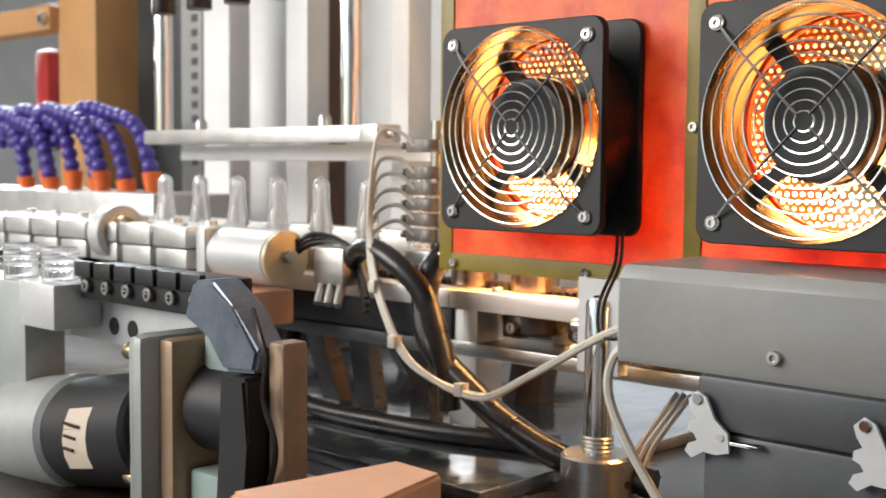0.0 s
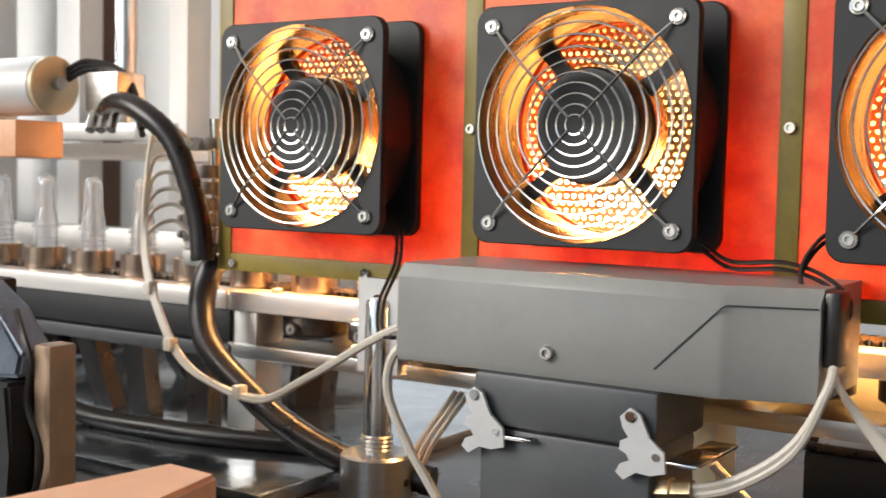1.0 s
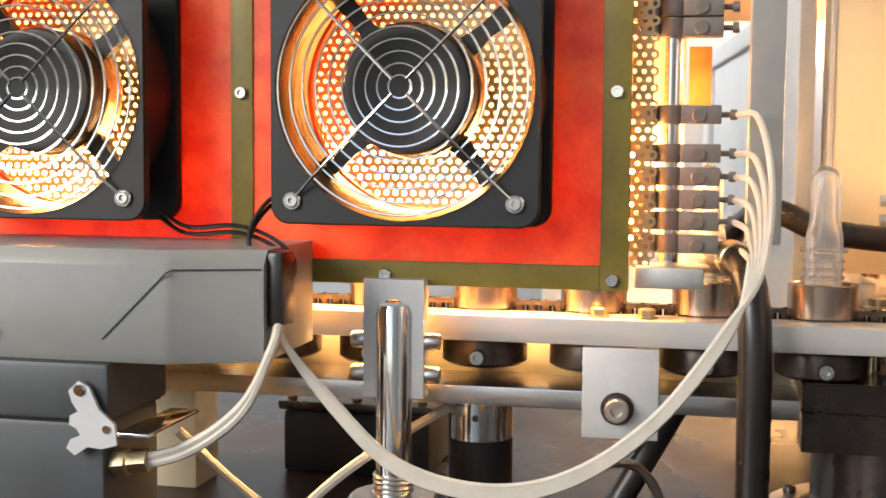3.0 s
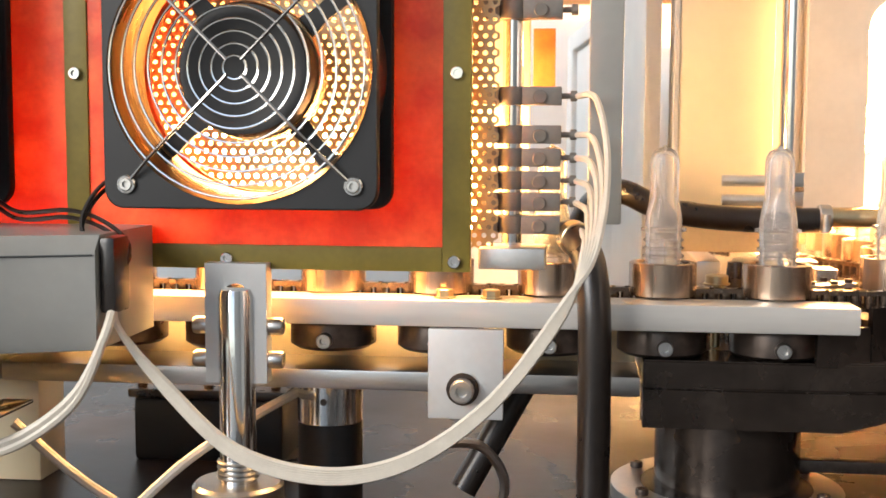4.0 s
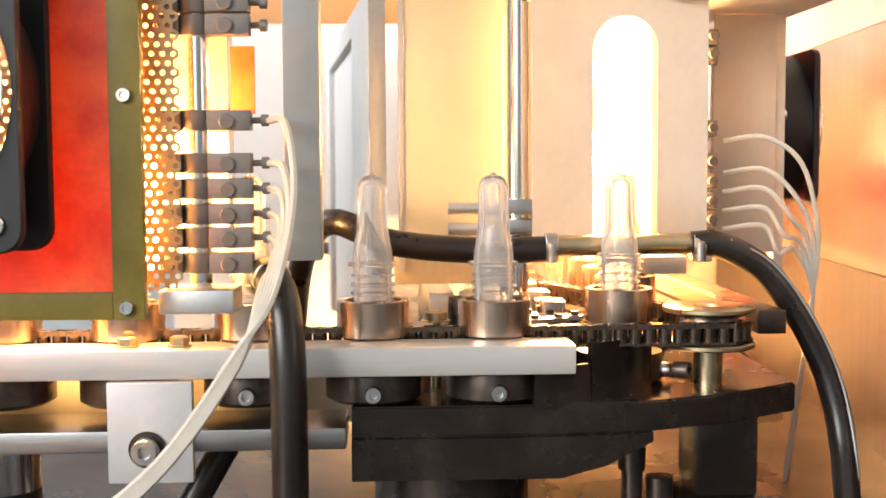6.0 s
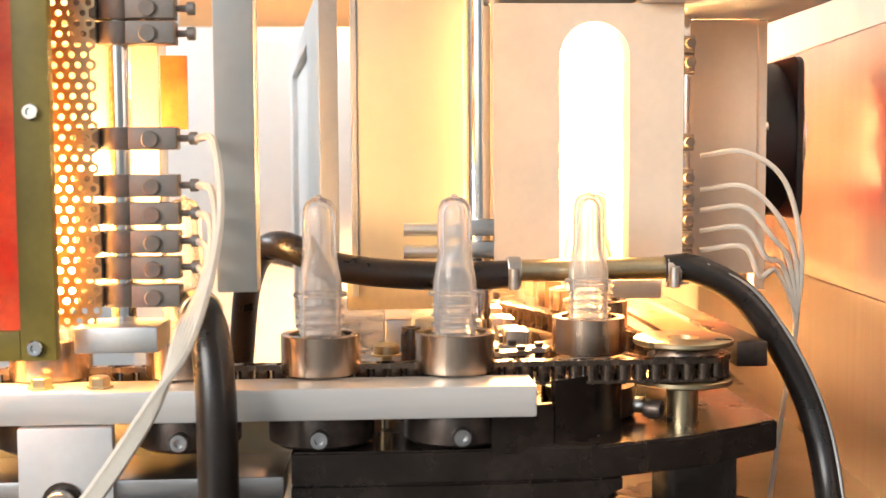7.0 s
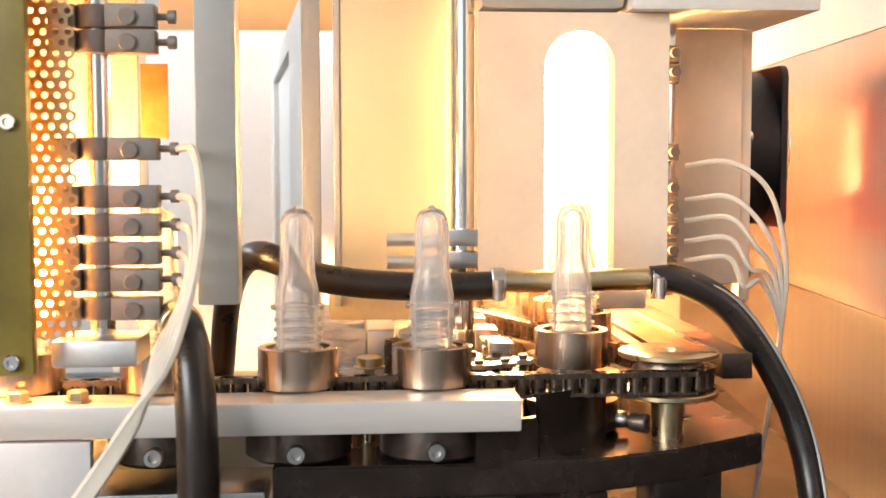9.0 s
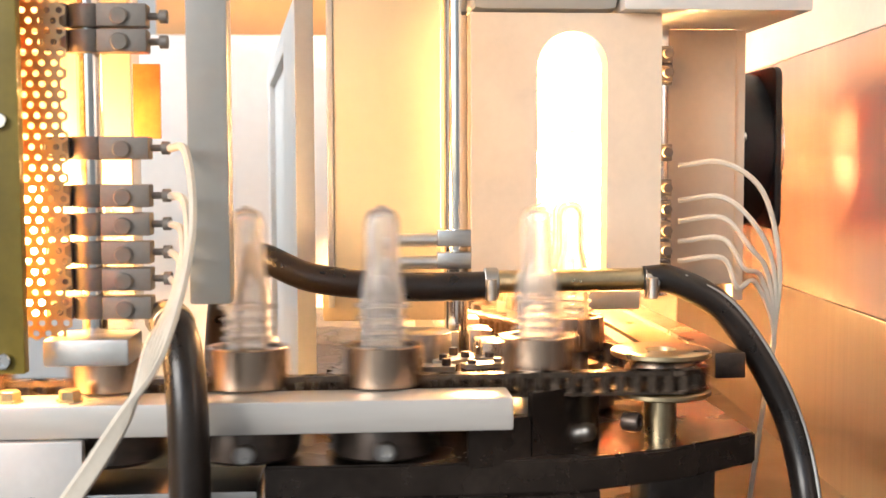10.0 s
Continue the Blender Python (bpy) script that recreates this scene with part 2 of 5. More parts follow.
def setting():
    b = box(bm_(), -4.5, 3.2, -3.4, 3.2, -1.05, -0.95)
    tagged(part("floor", b, FLOORM), "grey concrete floor of the factory hall", "floor", kind="structure")
    b = box(bm_(), -4.5, 3.2, 3.0, 3.2, -0.95, 2.6)
    tagged(part("wall_north", b, WALLM), "grey far wall of the factory hall", "wall", kind="structure")
    b = box(bm_(), -4.7, -4.5, -3.4, 3.2, -1.05, 2.7)
    tagged(part("wall_west", b, WALLM), "grey end wall of the factory hall", "wall", kind="structure")
    # unseen wall added to cut sky light on the right, open at left
    b = box(bm_(), 0.3, 3.2, -3.4, -3.2, -0.95, 2.6)
    box(b, -4.5, 0.3, -3.4, -3.2, -0.95, 0.0)
    tagged(part("added_south_wall", b, WALLM), "unseen grey wall added to keep daylight off the right side", "wall", kind="structure")
    b = box(bm_(), 3.0, 3.2, -3.2, 3.0, -0.95, 2.6)
    tagged(part("wall_east", b, WALLM), "grey side wall of the factory hall", "wall", kind="structure")
    b = box(bm_(), -4.5, 3.2, -3.4, 3.2, 2.6, 2.7)
    tagged(part("ceiling", b, WALLM), "grey hall ceiling", "ceiling", kind="structure")
    b = box(bm_(), -2.1, 1.05, -0.42, 0.95, BED_Z - 0.05, BED_Z, 0.004)
    box(b, -2.05, 1.0, -0.38, 0.9, -0.95, BED_Z - 0.05)
    tagged(part("machine_bed", b, BED), "oily grey steel machine bed plate", "machine bed", kind="structure")


def rail(name, x0, x1, y0, y1, z0, z1, mat, label, cuts=()):
    r = thing(name, label, "rail", m=LINE)
    ends = [x0, *cuts, x1]
    for a, b in zip(ends, ends[1:]):
        part("rail_bar", box(bm_(), a + 0.0006, b - 0.0006, y0, y1, z0, z1, 0.0015), mat, r)
    return r


def rails():
    b = box(bm_(), -1.3, -0.905, -0.0385, -0.032, -0.1755, -0.1485, 0.001)
    tagged(part("cover_strip", b, BLACKP), "black cover strip between the two rails", "strip").matrix_world = LINE
    r = rail("guide_rail", -1.6, 0.020, -0.042, -0.0125, -0.148, -0.132, RAILM, "long brushed aluminium guide rail beside the chain", (-0.905,))
    for x in (-0.95, -0.86, -0.62, -0.45):
        part("rail_screw", cap_screw(bm_(), (x, -0.031, -0.1319), (0, 0, 1), 0.005, 0.004), STEEL, r)
    rail("guide_rail", -1.6, -0.66, 0.028, 0.044, -0.158, -0.144, ALU, "rear brushed aluminium guide rail beside the chain", (-0.88,))
    rail("support_rail", -1.6, -0.906, -0.038, 0.012, -0.190, -0.178, GREYD, "dark grey support rail under the gripper station")
    rail("support_rail", -0.903, -0.104, -0.038, 0.012, -0.188, -0.176, STEEL, "lower steel support rail under the carriers", (-0.5,))
    # plate added so its cream shows the oven light between the hubs
    b = box(bm_(), -0.85, -0.104, 0.0305, 0.036, -0.188, -0.1505, 0.001)
    tagged(part("added_glow_plate", b, CREAM), "added plate painting the oven glow in cream behind the hubs", "plate").matrix_world = LINE


# ---- ovens ----
LAMP_Z = (0.106, 0.0509, 0.039, -0.0111, -0.0337, -0.0472, -0.0607, -0.0734, -0.0869)


def perf_mesh(x0, x1, z0, z1, y, pitch=0.0056, hole=0.0015):
    """A sheet of six-sided cells, each with a round hole."""
    verts, faces = [], []
    rows, cols = int((z1 - z0) / (pitch * 0.866)), int((x1 - x0) / pitch)
    ro = pitch / math.sqrt(3)
    for j in range(rows):
        for i in range(cols):
            cx, cz = x0 + (i + 0.5 * (j % 2)) * pitch, z0 + j * pitch * 0.866
            n = len(verts)
            for k in range(12):
                a = math.pi / 6 * k + math.pi / 6
                rr = ro if k % 2 == 0 else ro * 0.866
                verts.append((cx + rr * math.cos(a), y, cz + rr * math.sin(a)))
            for k in range(12):
                a = math.pi / 6 * k + math.pi / 6
                verts.append((cx + hole * math.cos(a), y, cz + hole * math.sin(a)))
            for k in range(12):
                q = (k + 1) % 12
                faces.append((n + k, n + q, n + 12 + q, n + 12 + k))
    me = bpy.data.meshes.new("perforated_sheet")
    me.from_pydata(verts, [], faces)
    me.materials.append(PERF)
    return me


def lamp_clip():
    """One clip with its screws, for the end of a lamp; it reaches from the rod along x."""
    b = bm_()
    box(b, -0.0205, -0.008, -0.008, 0.003, -0.0052, 0.0052, 0.0008)
    lathe(b, [(0.0088, -0.0054), (0.0092, -0.0048), (0.0092, 0.0048), (0.0088, 0.0054)], pose(0, 0.001, 0), 16)
    box(b, 0.006, 0.029, -0.009, 0.003, -0.0054, 0.0054, 0.0008)
    cyl(b, (0.0165, -0.0089, -0.0005), (0.0165, -0.0112, -0.0008), 0.0042, 14, 0.0006)
    cyl(b, (-0.0155, -0.0079, 0), (-0.0155, -0.0098, 0), 0.0034, 12, 0.0004)
    cyl(b, (0.029, -0.002, 0), (0.036, -0.002, 0), 0.0017, 8)
    cyl(b, (0.034, -0.002, 0), (0.038, -0.002, 0), 0.0033, 10, 0.0004)
    return mesh_of("lamp_clip", b, CLIPM)


CLIPM = material("grey_cast_clip", (0.25, 0.225, 0.20), 0.5, 0.35, 0.15, 60, 0.06)
CLIP = lamp_clip()


def slot_plate(x0, x1, y0, y1, z0, z1, yc, half, top):
    """An upright plate, square to x, with an arched slot open at the bottom."""
    out = [(yc - half, z0)]
    out += [(yc - half * math.cos(math.pi * k / 16), top - half + half * math.sin(math.pi * k / 16)) for k in range(17)]
    out += [(yc + half, z0), (y1, z0), (y1, z1), (y0, z1), (y0, z0)]
    b = bm_()
    rings(b, [[(x, y, z) for y, z in out] for x in (x0, x1)])
    return b


def holed_sheet(x0, x1, z0, z1, cx, r, y0, y1):
    """An upright sheet with a round hole at cx, 0."""
    outer, hole = [], []
    for k in range(48):
        a = 2 * math.pi * k / 48 + 0.01
        u, v = math.cos(a), math.sin(a)
        f = min((x1 - cx if u > 0 else cx - x0) / max(abs(u), 1e-6), (z1 if v > 0 else -z0) / max(abs(v), 1e-6))
        outer.append((cx + f * u, f * v))
        hole.append((cx + r * u, r * v))
    for c in ((x0, z0), (x0, z1), (x1, z0), (x1, z1)):
        k = min(range(48), key=lambda i: (outer[i][0] - c[0]) ** 2 + (outer[i][1] - c[1]) ** 2)
        outer[k] = c
    b = bm_()
    rings(b, [[(x, y, z) for x, z in some] for some, y in ((outer, y0), (outer, y1), (hole, y1), (hole, y0))], closed=True)
    return b


def oven(m, plate_ends, labels, ztop=0.17, out=0.0, fs=1.0, end_box=False):
    """out: how far the board with its fans stands off; fs: the fans' size against 150 mm."""
    o = thing("heating_oven", labels, "oven", "heating ovens", m=m)
    X = 0.345
    fans = (-0.2235, 0.0, 0.225)
    for x0, x1 in ((-X + 0.014, -0.113), (-0.099, 0.108), (0.122, X - 0.016)):
        part("panel_sheet", holed_sheet(x0, x1, -0.098, ztop, fans[round((x0 + x1) * 2.2) + 1], 0.067 * fs, 0.0485, 0.054), RED, o, "mottled orange-red board")
    for x0, x1, z0, z1 in ((-X, -X + 0.0139, -0.112, ztop), (-0.1129, -0.0991, -0.098, ztop), (0.1081, 0.1219, -0.098, ztop), (X - 0.0159, X, -0.112, ztop), (-X + 0.014, X - 0.016, -0.112, -0.0981)):
        if end_box and z1 < 0:
            continue  # the small oven has no strip along its lower edge
        part("panel_border", box(bm_(), x0, x1, 0.047, 0.0545, z0, z1, 0.0006), CERAM if end_box else OLIVE, o, "cream edge strip" if end_box else "olive strip painted where the board is not backlit")
    for x, z in ((-0.106, 0), (0.115, 0), (0.337, 0), (-0.338, 0), (-0.328, -0.106), (-0.195, -0.106), (-0.06, -0.106), (0.08, -0.106), (0.204, -0.106), (0.336, -0.106), (-0.106, 0.1), (0.115, 0.1), (0.337, 0.1)):
        part("screw", cap_screw(bm_(), (x, 0.047, z), (0, -1, 0), 0.0037, 0.003), CHROME, o)
    if out:
        for ch in o.children:
            ch.location.y = -out
    if end_box:
        part("lamp_box_end", box(bm_(), -0.350, -0.346, 0.0635 - out - 0.008, 0.0615, -0.1, ztop, 0.001), CERAM, o, "cream sheet closing the lamp box")
        part("lamp_box_lid", box(bm_(), -0.44, 0.36, 0.05 - out - 0.012, 0.075, ztop + 0.0005, ztop + 0.016, 0.002), ALUW, o)
        part("plate_cap", box(bm_(), -0.432, -0.36, 0.0755, 0.165, ztop + 0.0005, ztop + 0.03, 0.008), GREYP, o, "grey chamfered cap")
    s = part("perforated_sheet", perf_mesh(-0.358, 0.360, -0.098, ztop - 0.01, 0.0625 if end_box else 0.078), PERF, o, "perforated stainless reflector sheet tinted gold for lamp light")
    part("back_reflector", box(bm_(), -X, 0.404 if end_box else 0.374, 0.150, 0.156, -0.09, ztop, 0.001), REFL, o, "bright white-hot reflector sheet")
    part("housing_wall", box(bm_(), -X - (0.0 if end_box else 0.04), 0.404 if end_box else 0.372, 0.157, 0.19, -0.095, ztop, 0.002), WHITEP, o, "cream housing wall")
    if not end_box:
        part("top_cover", box(bm_(), -X - 0.04, 0.43, 0.05, 0.19, ztop + 0.001, ztop + 0.02, 0.002), ALU, o)
    if not end_box:
        part("window_strip", box(bm_(), 0.376, 0.390, 0.1465, 0.1495, -0.005, 0.034, 0.0004), RED, o, "orange-red strip behind the lamp ends")
        part("end_bar", box(bm_(), 0.411, 0.431, 0.094, 0.112, -0.087, ztop, 0.0015), GREYP, o, "grey end bar")
    for end in plate_ends:
        x0, x1 = (0.409, 0.428) if end > 0 else (-0.428, -0.409)
        part("slot_plate", slot_plate(x0, x1, 0.049, 0.165, -0.086, ztop, 0.1035, 0.0213, 0.0612), CERAM, o, "pale ceramic end plate with arched slot")
    lamps = [z for z in LAMP_Z if z < ztop - 0.01]
    yl = 0.080 if end_box else 0.092
    for z in lamps:
        lit = LAMP_HOT if end_box else (LAMP_DIM if z > -0.03 else LAMP)
        part("heating_lamp", cyl(bm_(), (-0.343, yl, z), (0.352 if end_box else 0.386, yl, z), 0.0045, 10), lit, o, "glowing infrared tube lamp")
    for sx in (1, -1):
        yr = 0.034 if end_box and sx < 0 else (0.066 if end_box or sx < 0 else 0.092)
        part("rod", cyl(bm_(), (sx * 0.366, yr, -0.105), (sx * 0.366, yr, ztop if sx > 0 or end_box else 0.01), 0.0062, 16), CHROME, o, "polished steel rod")
        part("rod_base", box(bm_(), min(sx * 0.348, sx * 0.39), max(sx * 0.348, sx * 0.387), 0.065 if sx > 0 else 0.052, 0.1, -0.112, -0.0995, 0.0015), ALU, o)
        for z in lamps:
            if sx < 0 and z > 0 and not end_box:
                continue  # the upper lamps end inside the housing on this side
            c = part("lamp_clip", CLIP, None, o)
            c.location = (sx * 0.366, 0.064 if end_box else 0.090, z)
            c.rotation_euler = (0, 0, 0 if sx > 0 else math.pi)
            if sx < 0:
                c.location.y = 0.036 if end_box else 0.060
    return o


# ---- fans ----
def rounded_square(h, r, y, n=6):
    out = []
    for cx, cz, a0 in ((h - r, h - r, 0), (-h + r, h - r, 90), (-h + r, -h + r, 180), (h - r, -h + r, 270)):
        for k in range(n + 1):
            a = radians(a0 + 90 * k / n)
            out.append((cx + r * math.cos(a), y, cz + r * math.sin(a)))
        x, _, z = out[-1]
        dx, dz = ((-1, 0), (0, -1), (1, 0), (0, 1))[a0 // 90]
        for k in range(1, 10):
            out.append((x + dx * 2 * (h - r) * k / 10, y, z + dz * 2 * (h - r) * k / 10))
    return out


def flange(bm, y0, y1, h=0.075, r=0.011, hole=0.0722):
    """A square plate with round corners and a round hole."""
    outer = rounded_square(h, r, 0, 7)
    n = len(outer)

    def inner(y, rad):
        return [(rad * x / math.hypot(x, z), y, rad * z / math.hypot(x, z)) for x, _, z in outer]

    loops = [inner(y0, hole), [(x * 0.99, y0, z * 0.99) for x, _, z in outer], [(x, y0 + 0.0012, z) for x, _, z in outer], [(x, y1, z) for x, _, z in outer], inner(y1, hole)]
    rings(bm, loops, closed=True)
    return n


def fan(m):
    f = thing("cooling_fan", "square black cooling fan with chrome wire guard on the red board", "fan", "cooling fans", m=m)
    b = bm_()
    flange(b, 0.0, 0.006)
    flange(b, 0.0415, 0.0468, 0.0765)
    part("frame", b, BLACKP, f)
    b = bm_()
    lathe(b, [(0.0735, -0.006), (0.0735, -0.0415)], along((0, 0, 0), (0, -1, 0))[0], 48, False)
    part("shell", b, BLACKP, f)
    b = bm_()
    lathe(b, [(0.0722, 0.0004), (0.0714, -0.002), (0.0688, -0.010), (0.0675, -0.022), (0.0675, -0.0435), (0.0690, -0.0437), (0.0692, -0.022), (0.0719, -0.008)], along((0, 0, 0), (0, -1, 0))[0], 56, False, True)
    part("bore", b, GOLD_TINT, f, "polished bore tinted gold for the lamp light")
    b = bm_()
    lathe(b, [(0.034, -0.046), (0.0365, -0.044), (0.0365, -0.012), (0.035, -0.0095), (0.030, -0.009), (0.029, -0.0095)], along((0, 0, 0), (0, -1, 0))[0], 40)
    part("hub", b, BLACKP, f, "black motor hub")
    b = bm_()
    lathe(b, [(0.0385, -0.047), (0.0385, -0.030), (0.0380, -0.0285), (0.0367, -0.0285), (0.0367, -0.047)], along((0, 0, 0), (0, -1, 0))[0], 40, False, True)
    part("hub_collar", b, GOLD_TINT, f, "polished collar")
    for k in range(4):
        a = radians(40 + 90 * k)
        u = Vector((math.cos(a), 0, math.sin(a)))
        v = Vector((-math.sin(a), 0, math.cos(a)))
        b = bm_()
        loops = []
        for d, w in ((0.0382, 0.0065), (0.050, 0.0045), (0.0677, 0.0058)):
            c = u * d
            loops.append([c + v * w + Vector((0, 0.034, 0)), c - v * w + Vector((0, 0.034, 0)), c - v * w * 0.7 + Vector((0, 0.045, 0)), c + v * w * 0.7 + Vector((0, 0.045, 0))])
        rings(b, loops)
        part("strut", b, BLACKP, f)
    g = part("wire_guard", bm_(), CHROME, f, "chrome wire finger guard")
    for r in (0.0062, 0.0125, 0.019, 0.0255, 0.032, 0.0395, 0.047, 0.0545, 0.062, 0.069):
        part("guard_ring", sweep(bm_(), ring_points((0, -0.006 if r < 0.06 else -0.0045, 0), r, "y", 56), 0.00075, 6, closed=True), CHROME, g)
    for k in range(4):
        a = radians(45 + 90 * k)
        c, s = math.cos(a), math.sin(a)
        pts = [(0.0055 * c, -0.0072, 0.0055 * s), (0.03 * c, -0.0072, 0.03 * s), (0.06 * c, -0.0062, 0.06 * s), (0.070 * c, -0.0055, 0.070 * s), (0.0835 * c, -0.0015, 0.0835 * s)]
        part("guard_spoke", sweep(bm_(), pts, 0.0010, 6), CHROME, g)
        b = bm_()
        sweep(b, ring_points((0.0877 * c, -0.0012, 0.0877 * s), 0.0042, "y", 18), 0.0011, 6, closed=True)
        part("guard_eye", b, CHROME, g)
        part("screw", cap_screw(bm_(), (0.0877 * c, 0.0, 0.0877 * s), (0, -1, 0), 0.0036, 0.003), STEEL, f)
    return f


# ---- carriers and preforms ----
def socket_thing():
    c = thing("preform_carrier", "round brushed steel preform socket standing on the chain", "preform socket", "preform carriers")
    b = bm_()
    lathe(b, [(0.0202, -0.1312), (0.0206, -0.1308), (0.0206, -0.1114), (0.0202, -0.1110), (0.0167, -0.1110), (0.0163, -0.1114), (0.0160, -0.120), (0.009, -0.1205)], Matrix(), 32)
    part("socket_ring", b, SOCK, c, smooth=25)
    b = bm_()
    lathe(b, [(0.011, -0.1493), (0.011, -0.1314)], Matrix(), 16)
    part("spindle", b, STEEL, c)
    b = bm_()
    lathe(b, [(0.0235, -0.1674), (0.0272, -0.165), (0.0272, -0.1525), (0.0262, -0.1495)], Matrix(), 32)
    part("hub", b, DARK, c, "dark oily steel hub")
    part("bolt", cap_screw(bm_(), (0, -0.0268, -0.160), (0, -1, 0), 0.0048, 0.006), STEEL, c)
    return c


def preform_thing():
    outer = [(0.0097, -0.1205), (0.0108, -0.1195), (0.0108, -0.1145), (0.0129, -0.1135), (0.0129, -0.1122), (0.0110, -0.1112), (0.0110, -0.1085), (0.0127, -0.1078), (0.0127, -0.1066), (0.0110, -0.1058), (0.0110, -0.1035), (0.0126, -0.1028), (0.0126, -0.1017), (0.0110, -0.1010), (0.0110, -0.0985), (0.0123, -0.0978), (0.0123, -0.0968), (0.0111, -0.0962), (0.0112, -0.0925), (0.0139, -0.0918), (0.0139, -0.0900), (0.0114, -0.0893), (0.0112, -0.0845), (0.0102, -0.0785), (0.0091, -0.0725), (0.0088, -0.067), (0.0088, -0.0500), (0.0082, -0.0462), (0.0065, -0.0428), (0.0037, -0.0412), (0.0018, -0.0409), (0.0014, -0.0398), (0.0006, -0.0395)]
    inner = [(0.0004, -0.0445), (0.0032, -0.0452), (0.0049, -0.0472), (0.0056, -0.0505), (0.0056, -0.067), (0.0060, -0.0725), (0.0074, -0.0785), (0.0087, -0.0845), (0.0089, -0.1195)]
    b = bm_()
    lathe(b, outer + inner, Matrix(), 24, cap=False)
    n = len(b.verts)
    b.verts.ensure_lookup_table()
    first, last = b.verts[:24], b.verts[n - 24 :]
    for k in range(24):
        b.faces.new((first[k], first[(k + 1) % 24], last[(k + 1) % 24], last[k]))
    ob = part("bottle_preform", b, PET)
    return tagged(ob, "clear plastic bottle preform standing neck down in a socket", "preform", "bottle preforms")


# when the chain steps: starts, and how long a step of six carriers lasts
STEPS = (1.54, 4.235, 6.931, 9.627)
LONG, COUNT = 0.79, 6


def advance(t):
    s = 0.0
    for t0 in STEPS:
        u = min(1.0, max(0.0, (t - t0) / LONG))
        s += COUNT * PITCH * (u * u * u * (u * (6 * u - 15) + 10))
    return s


SAMPLES = [0.0]
for _t0 in STEPS:
    _k0, _k1 = math.floor(_t0 * FPS), math.ceil((_t0 + LONG) * FPS)
    SAMPLES += [k / FPS for k in range(_k0, _k1 + 1) if k / FPS < 9.99]
SAMPLES.append(10.0)
MOVERS, SWUNG = [], []


def chain_links():
    """Roller chain below the sockets, link by link."""
    n = 4
    p = PITCH / n
    b = bm_()
    for z0, z1 in ((-0.1296, -0.1268), (-0.1392, -0.1376)):
        out = [(p * u, p * 0.27 * v) for u, v in ((-0.62, -0.7), (-0.3, -1), (0, -0.7), (0.3, -1), (0.62, -0.7), (0.7, 0), (0.62, 0.7), (0.3, 1), (0, 0.7), (-0.3, 1), (-0.62, 0.7), (-0.7, 0))]
        rings(b, [[(x, y, z) for x, y in out] for z in (z0, z1)])
    for x in (-0.25 * p, 0.25 * p):
        cyl(b, (x, 0, -0.1376), (x, 0, -0.1296), 0.0040, 10)
        cyl(b, (x, 0, -0.1402), (x, 0, -0.1262), 0.0014, 6)
    first = tagged(part("chain_link", b, CHAIN), "oily dark steel roller chain link", "chain link", "chain links")
    for k in range(-128, 24):
        s = (k + 0.5) * p
        ob = first if k == -128 else copy_thing(first, on_chain(s))
        MOVERS.append((ob, s, on_chain))


def carriers():
    c0, p0 = socket_thing(), preform_thing()
    for k in range(-42, 14):
        s = k * PITCH
        c = c0 if k == -42 else copy_thing(c0, on_path(s))
        MOVERS.append((c, s, on_path))
        if k < -27:
            continue  # sockets still waiting for their preforms
        p = p0 if k == -27 else copy_thing(p0, on_path(s))
        if k < -20:
            SWUNG.append((p, s))
        else:
            MOVERS.append((p, s, on_path))


def motions():
    for ob, s, way in MOVERS:
        walk(ob, [(t, way(s + advance(t))) for t in SAMPLES])
    drop = ((0, 0.178), (0.1, 0.14), (0.2, 0.06), (0.3, 0.0), (0.4, 0.02), (0.5, 0.095), (0.6, 0.155), (0.7, 0.205), (0.9, 0.25), (10, 0.25))
    walk(PRESS, [(t, LINE @ pose(0, 0, z)) for t, z in drop])
    flip = ((0, 0, 0), (0.08, 0, 0), (0.2, 55, 0), (0.3, 135, 0), (0.4, 178, 0), (0.7, 180, 0), (0.8, 180, 0.06), (0.9, 180, 0.135), (1.0, 180, 0.15), (10, 180, 0.15))
    walk(FLIP, [(t, pose(0, 0.02, -0.113 + z)) for t, a, z in flip])
    walk(SHAFT, [(t, pose(0, 0, 0, a)) for t, a, z in flip])
    axle = pose(0, 0.02, -0.113)
    for ob, s in SWUNG:  # turned over on to the chain by the gripper, then carried on by the chain
        over = [(t, axle @ pose(0, 0, 0, a - 180) @ axle.inverted() @ on_path(s)) for t, a, z in flip if t < 0.35]
        walk(ob, over + [(t, on_path(s + advance(t))) for t in [0.4] + SAMPLES[1:]])
    slack = ((0, 0, 0), (0.1, 0, 0), (0.25, -0.02, -0.02), (0.4, -0.035, -0.055), (0.75, -0.035, -0.055), (0.9, -0.035, 0.06), (1.0, -0.03, 0.12), (10, -0.03, 0.12))
    walk(SLEEVE, [(t, pose(x, 0, z)) for t, x, z in slack])


# ---- front of the ovens ----
def hose(name, pts, r, mat, label, cat="hose", n=8, seg=10, group=""):
    return tagged(part(name, sweep(bm_(), spline(pts, n), r, seg), mat), label, cat, group)


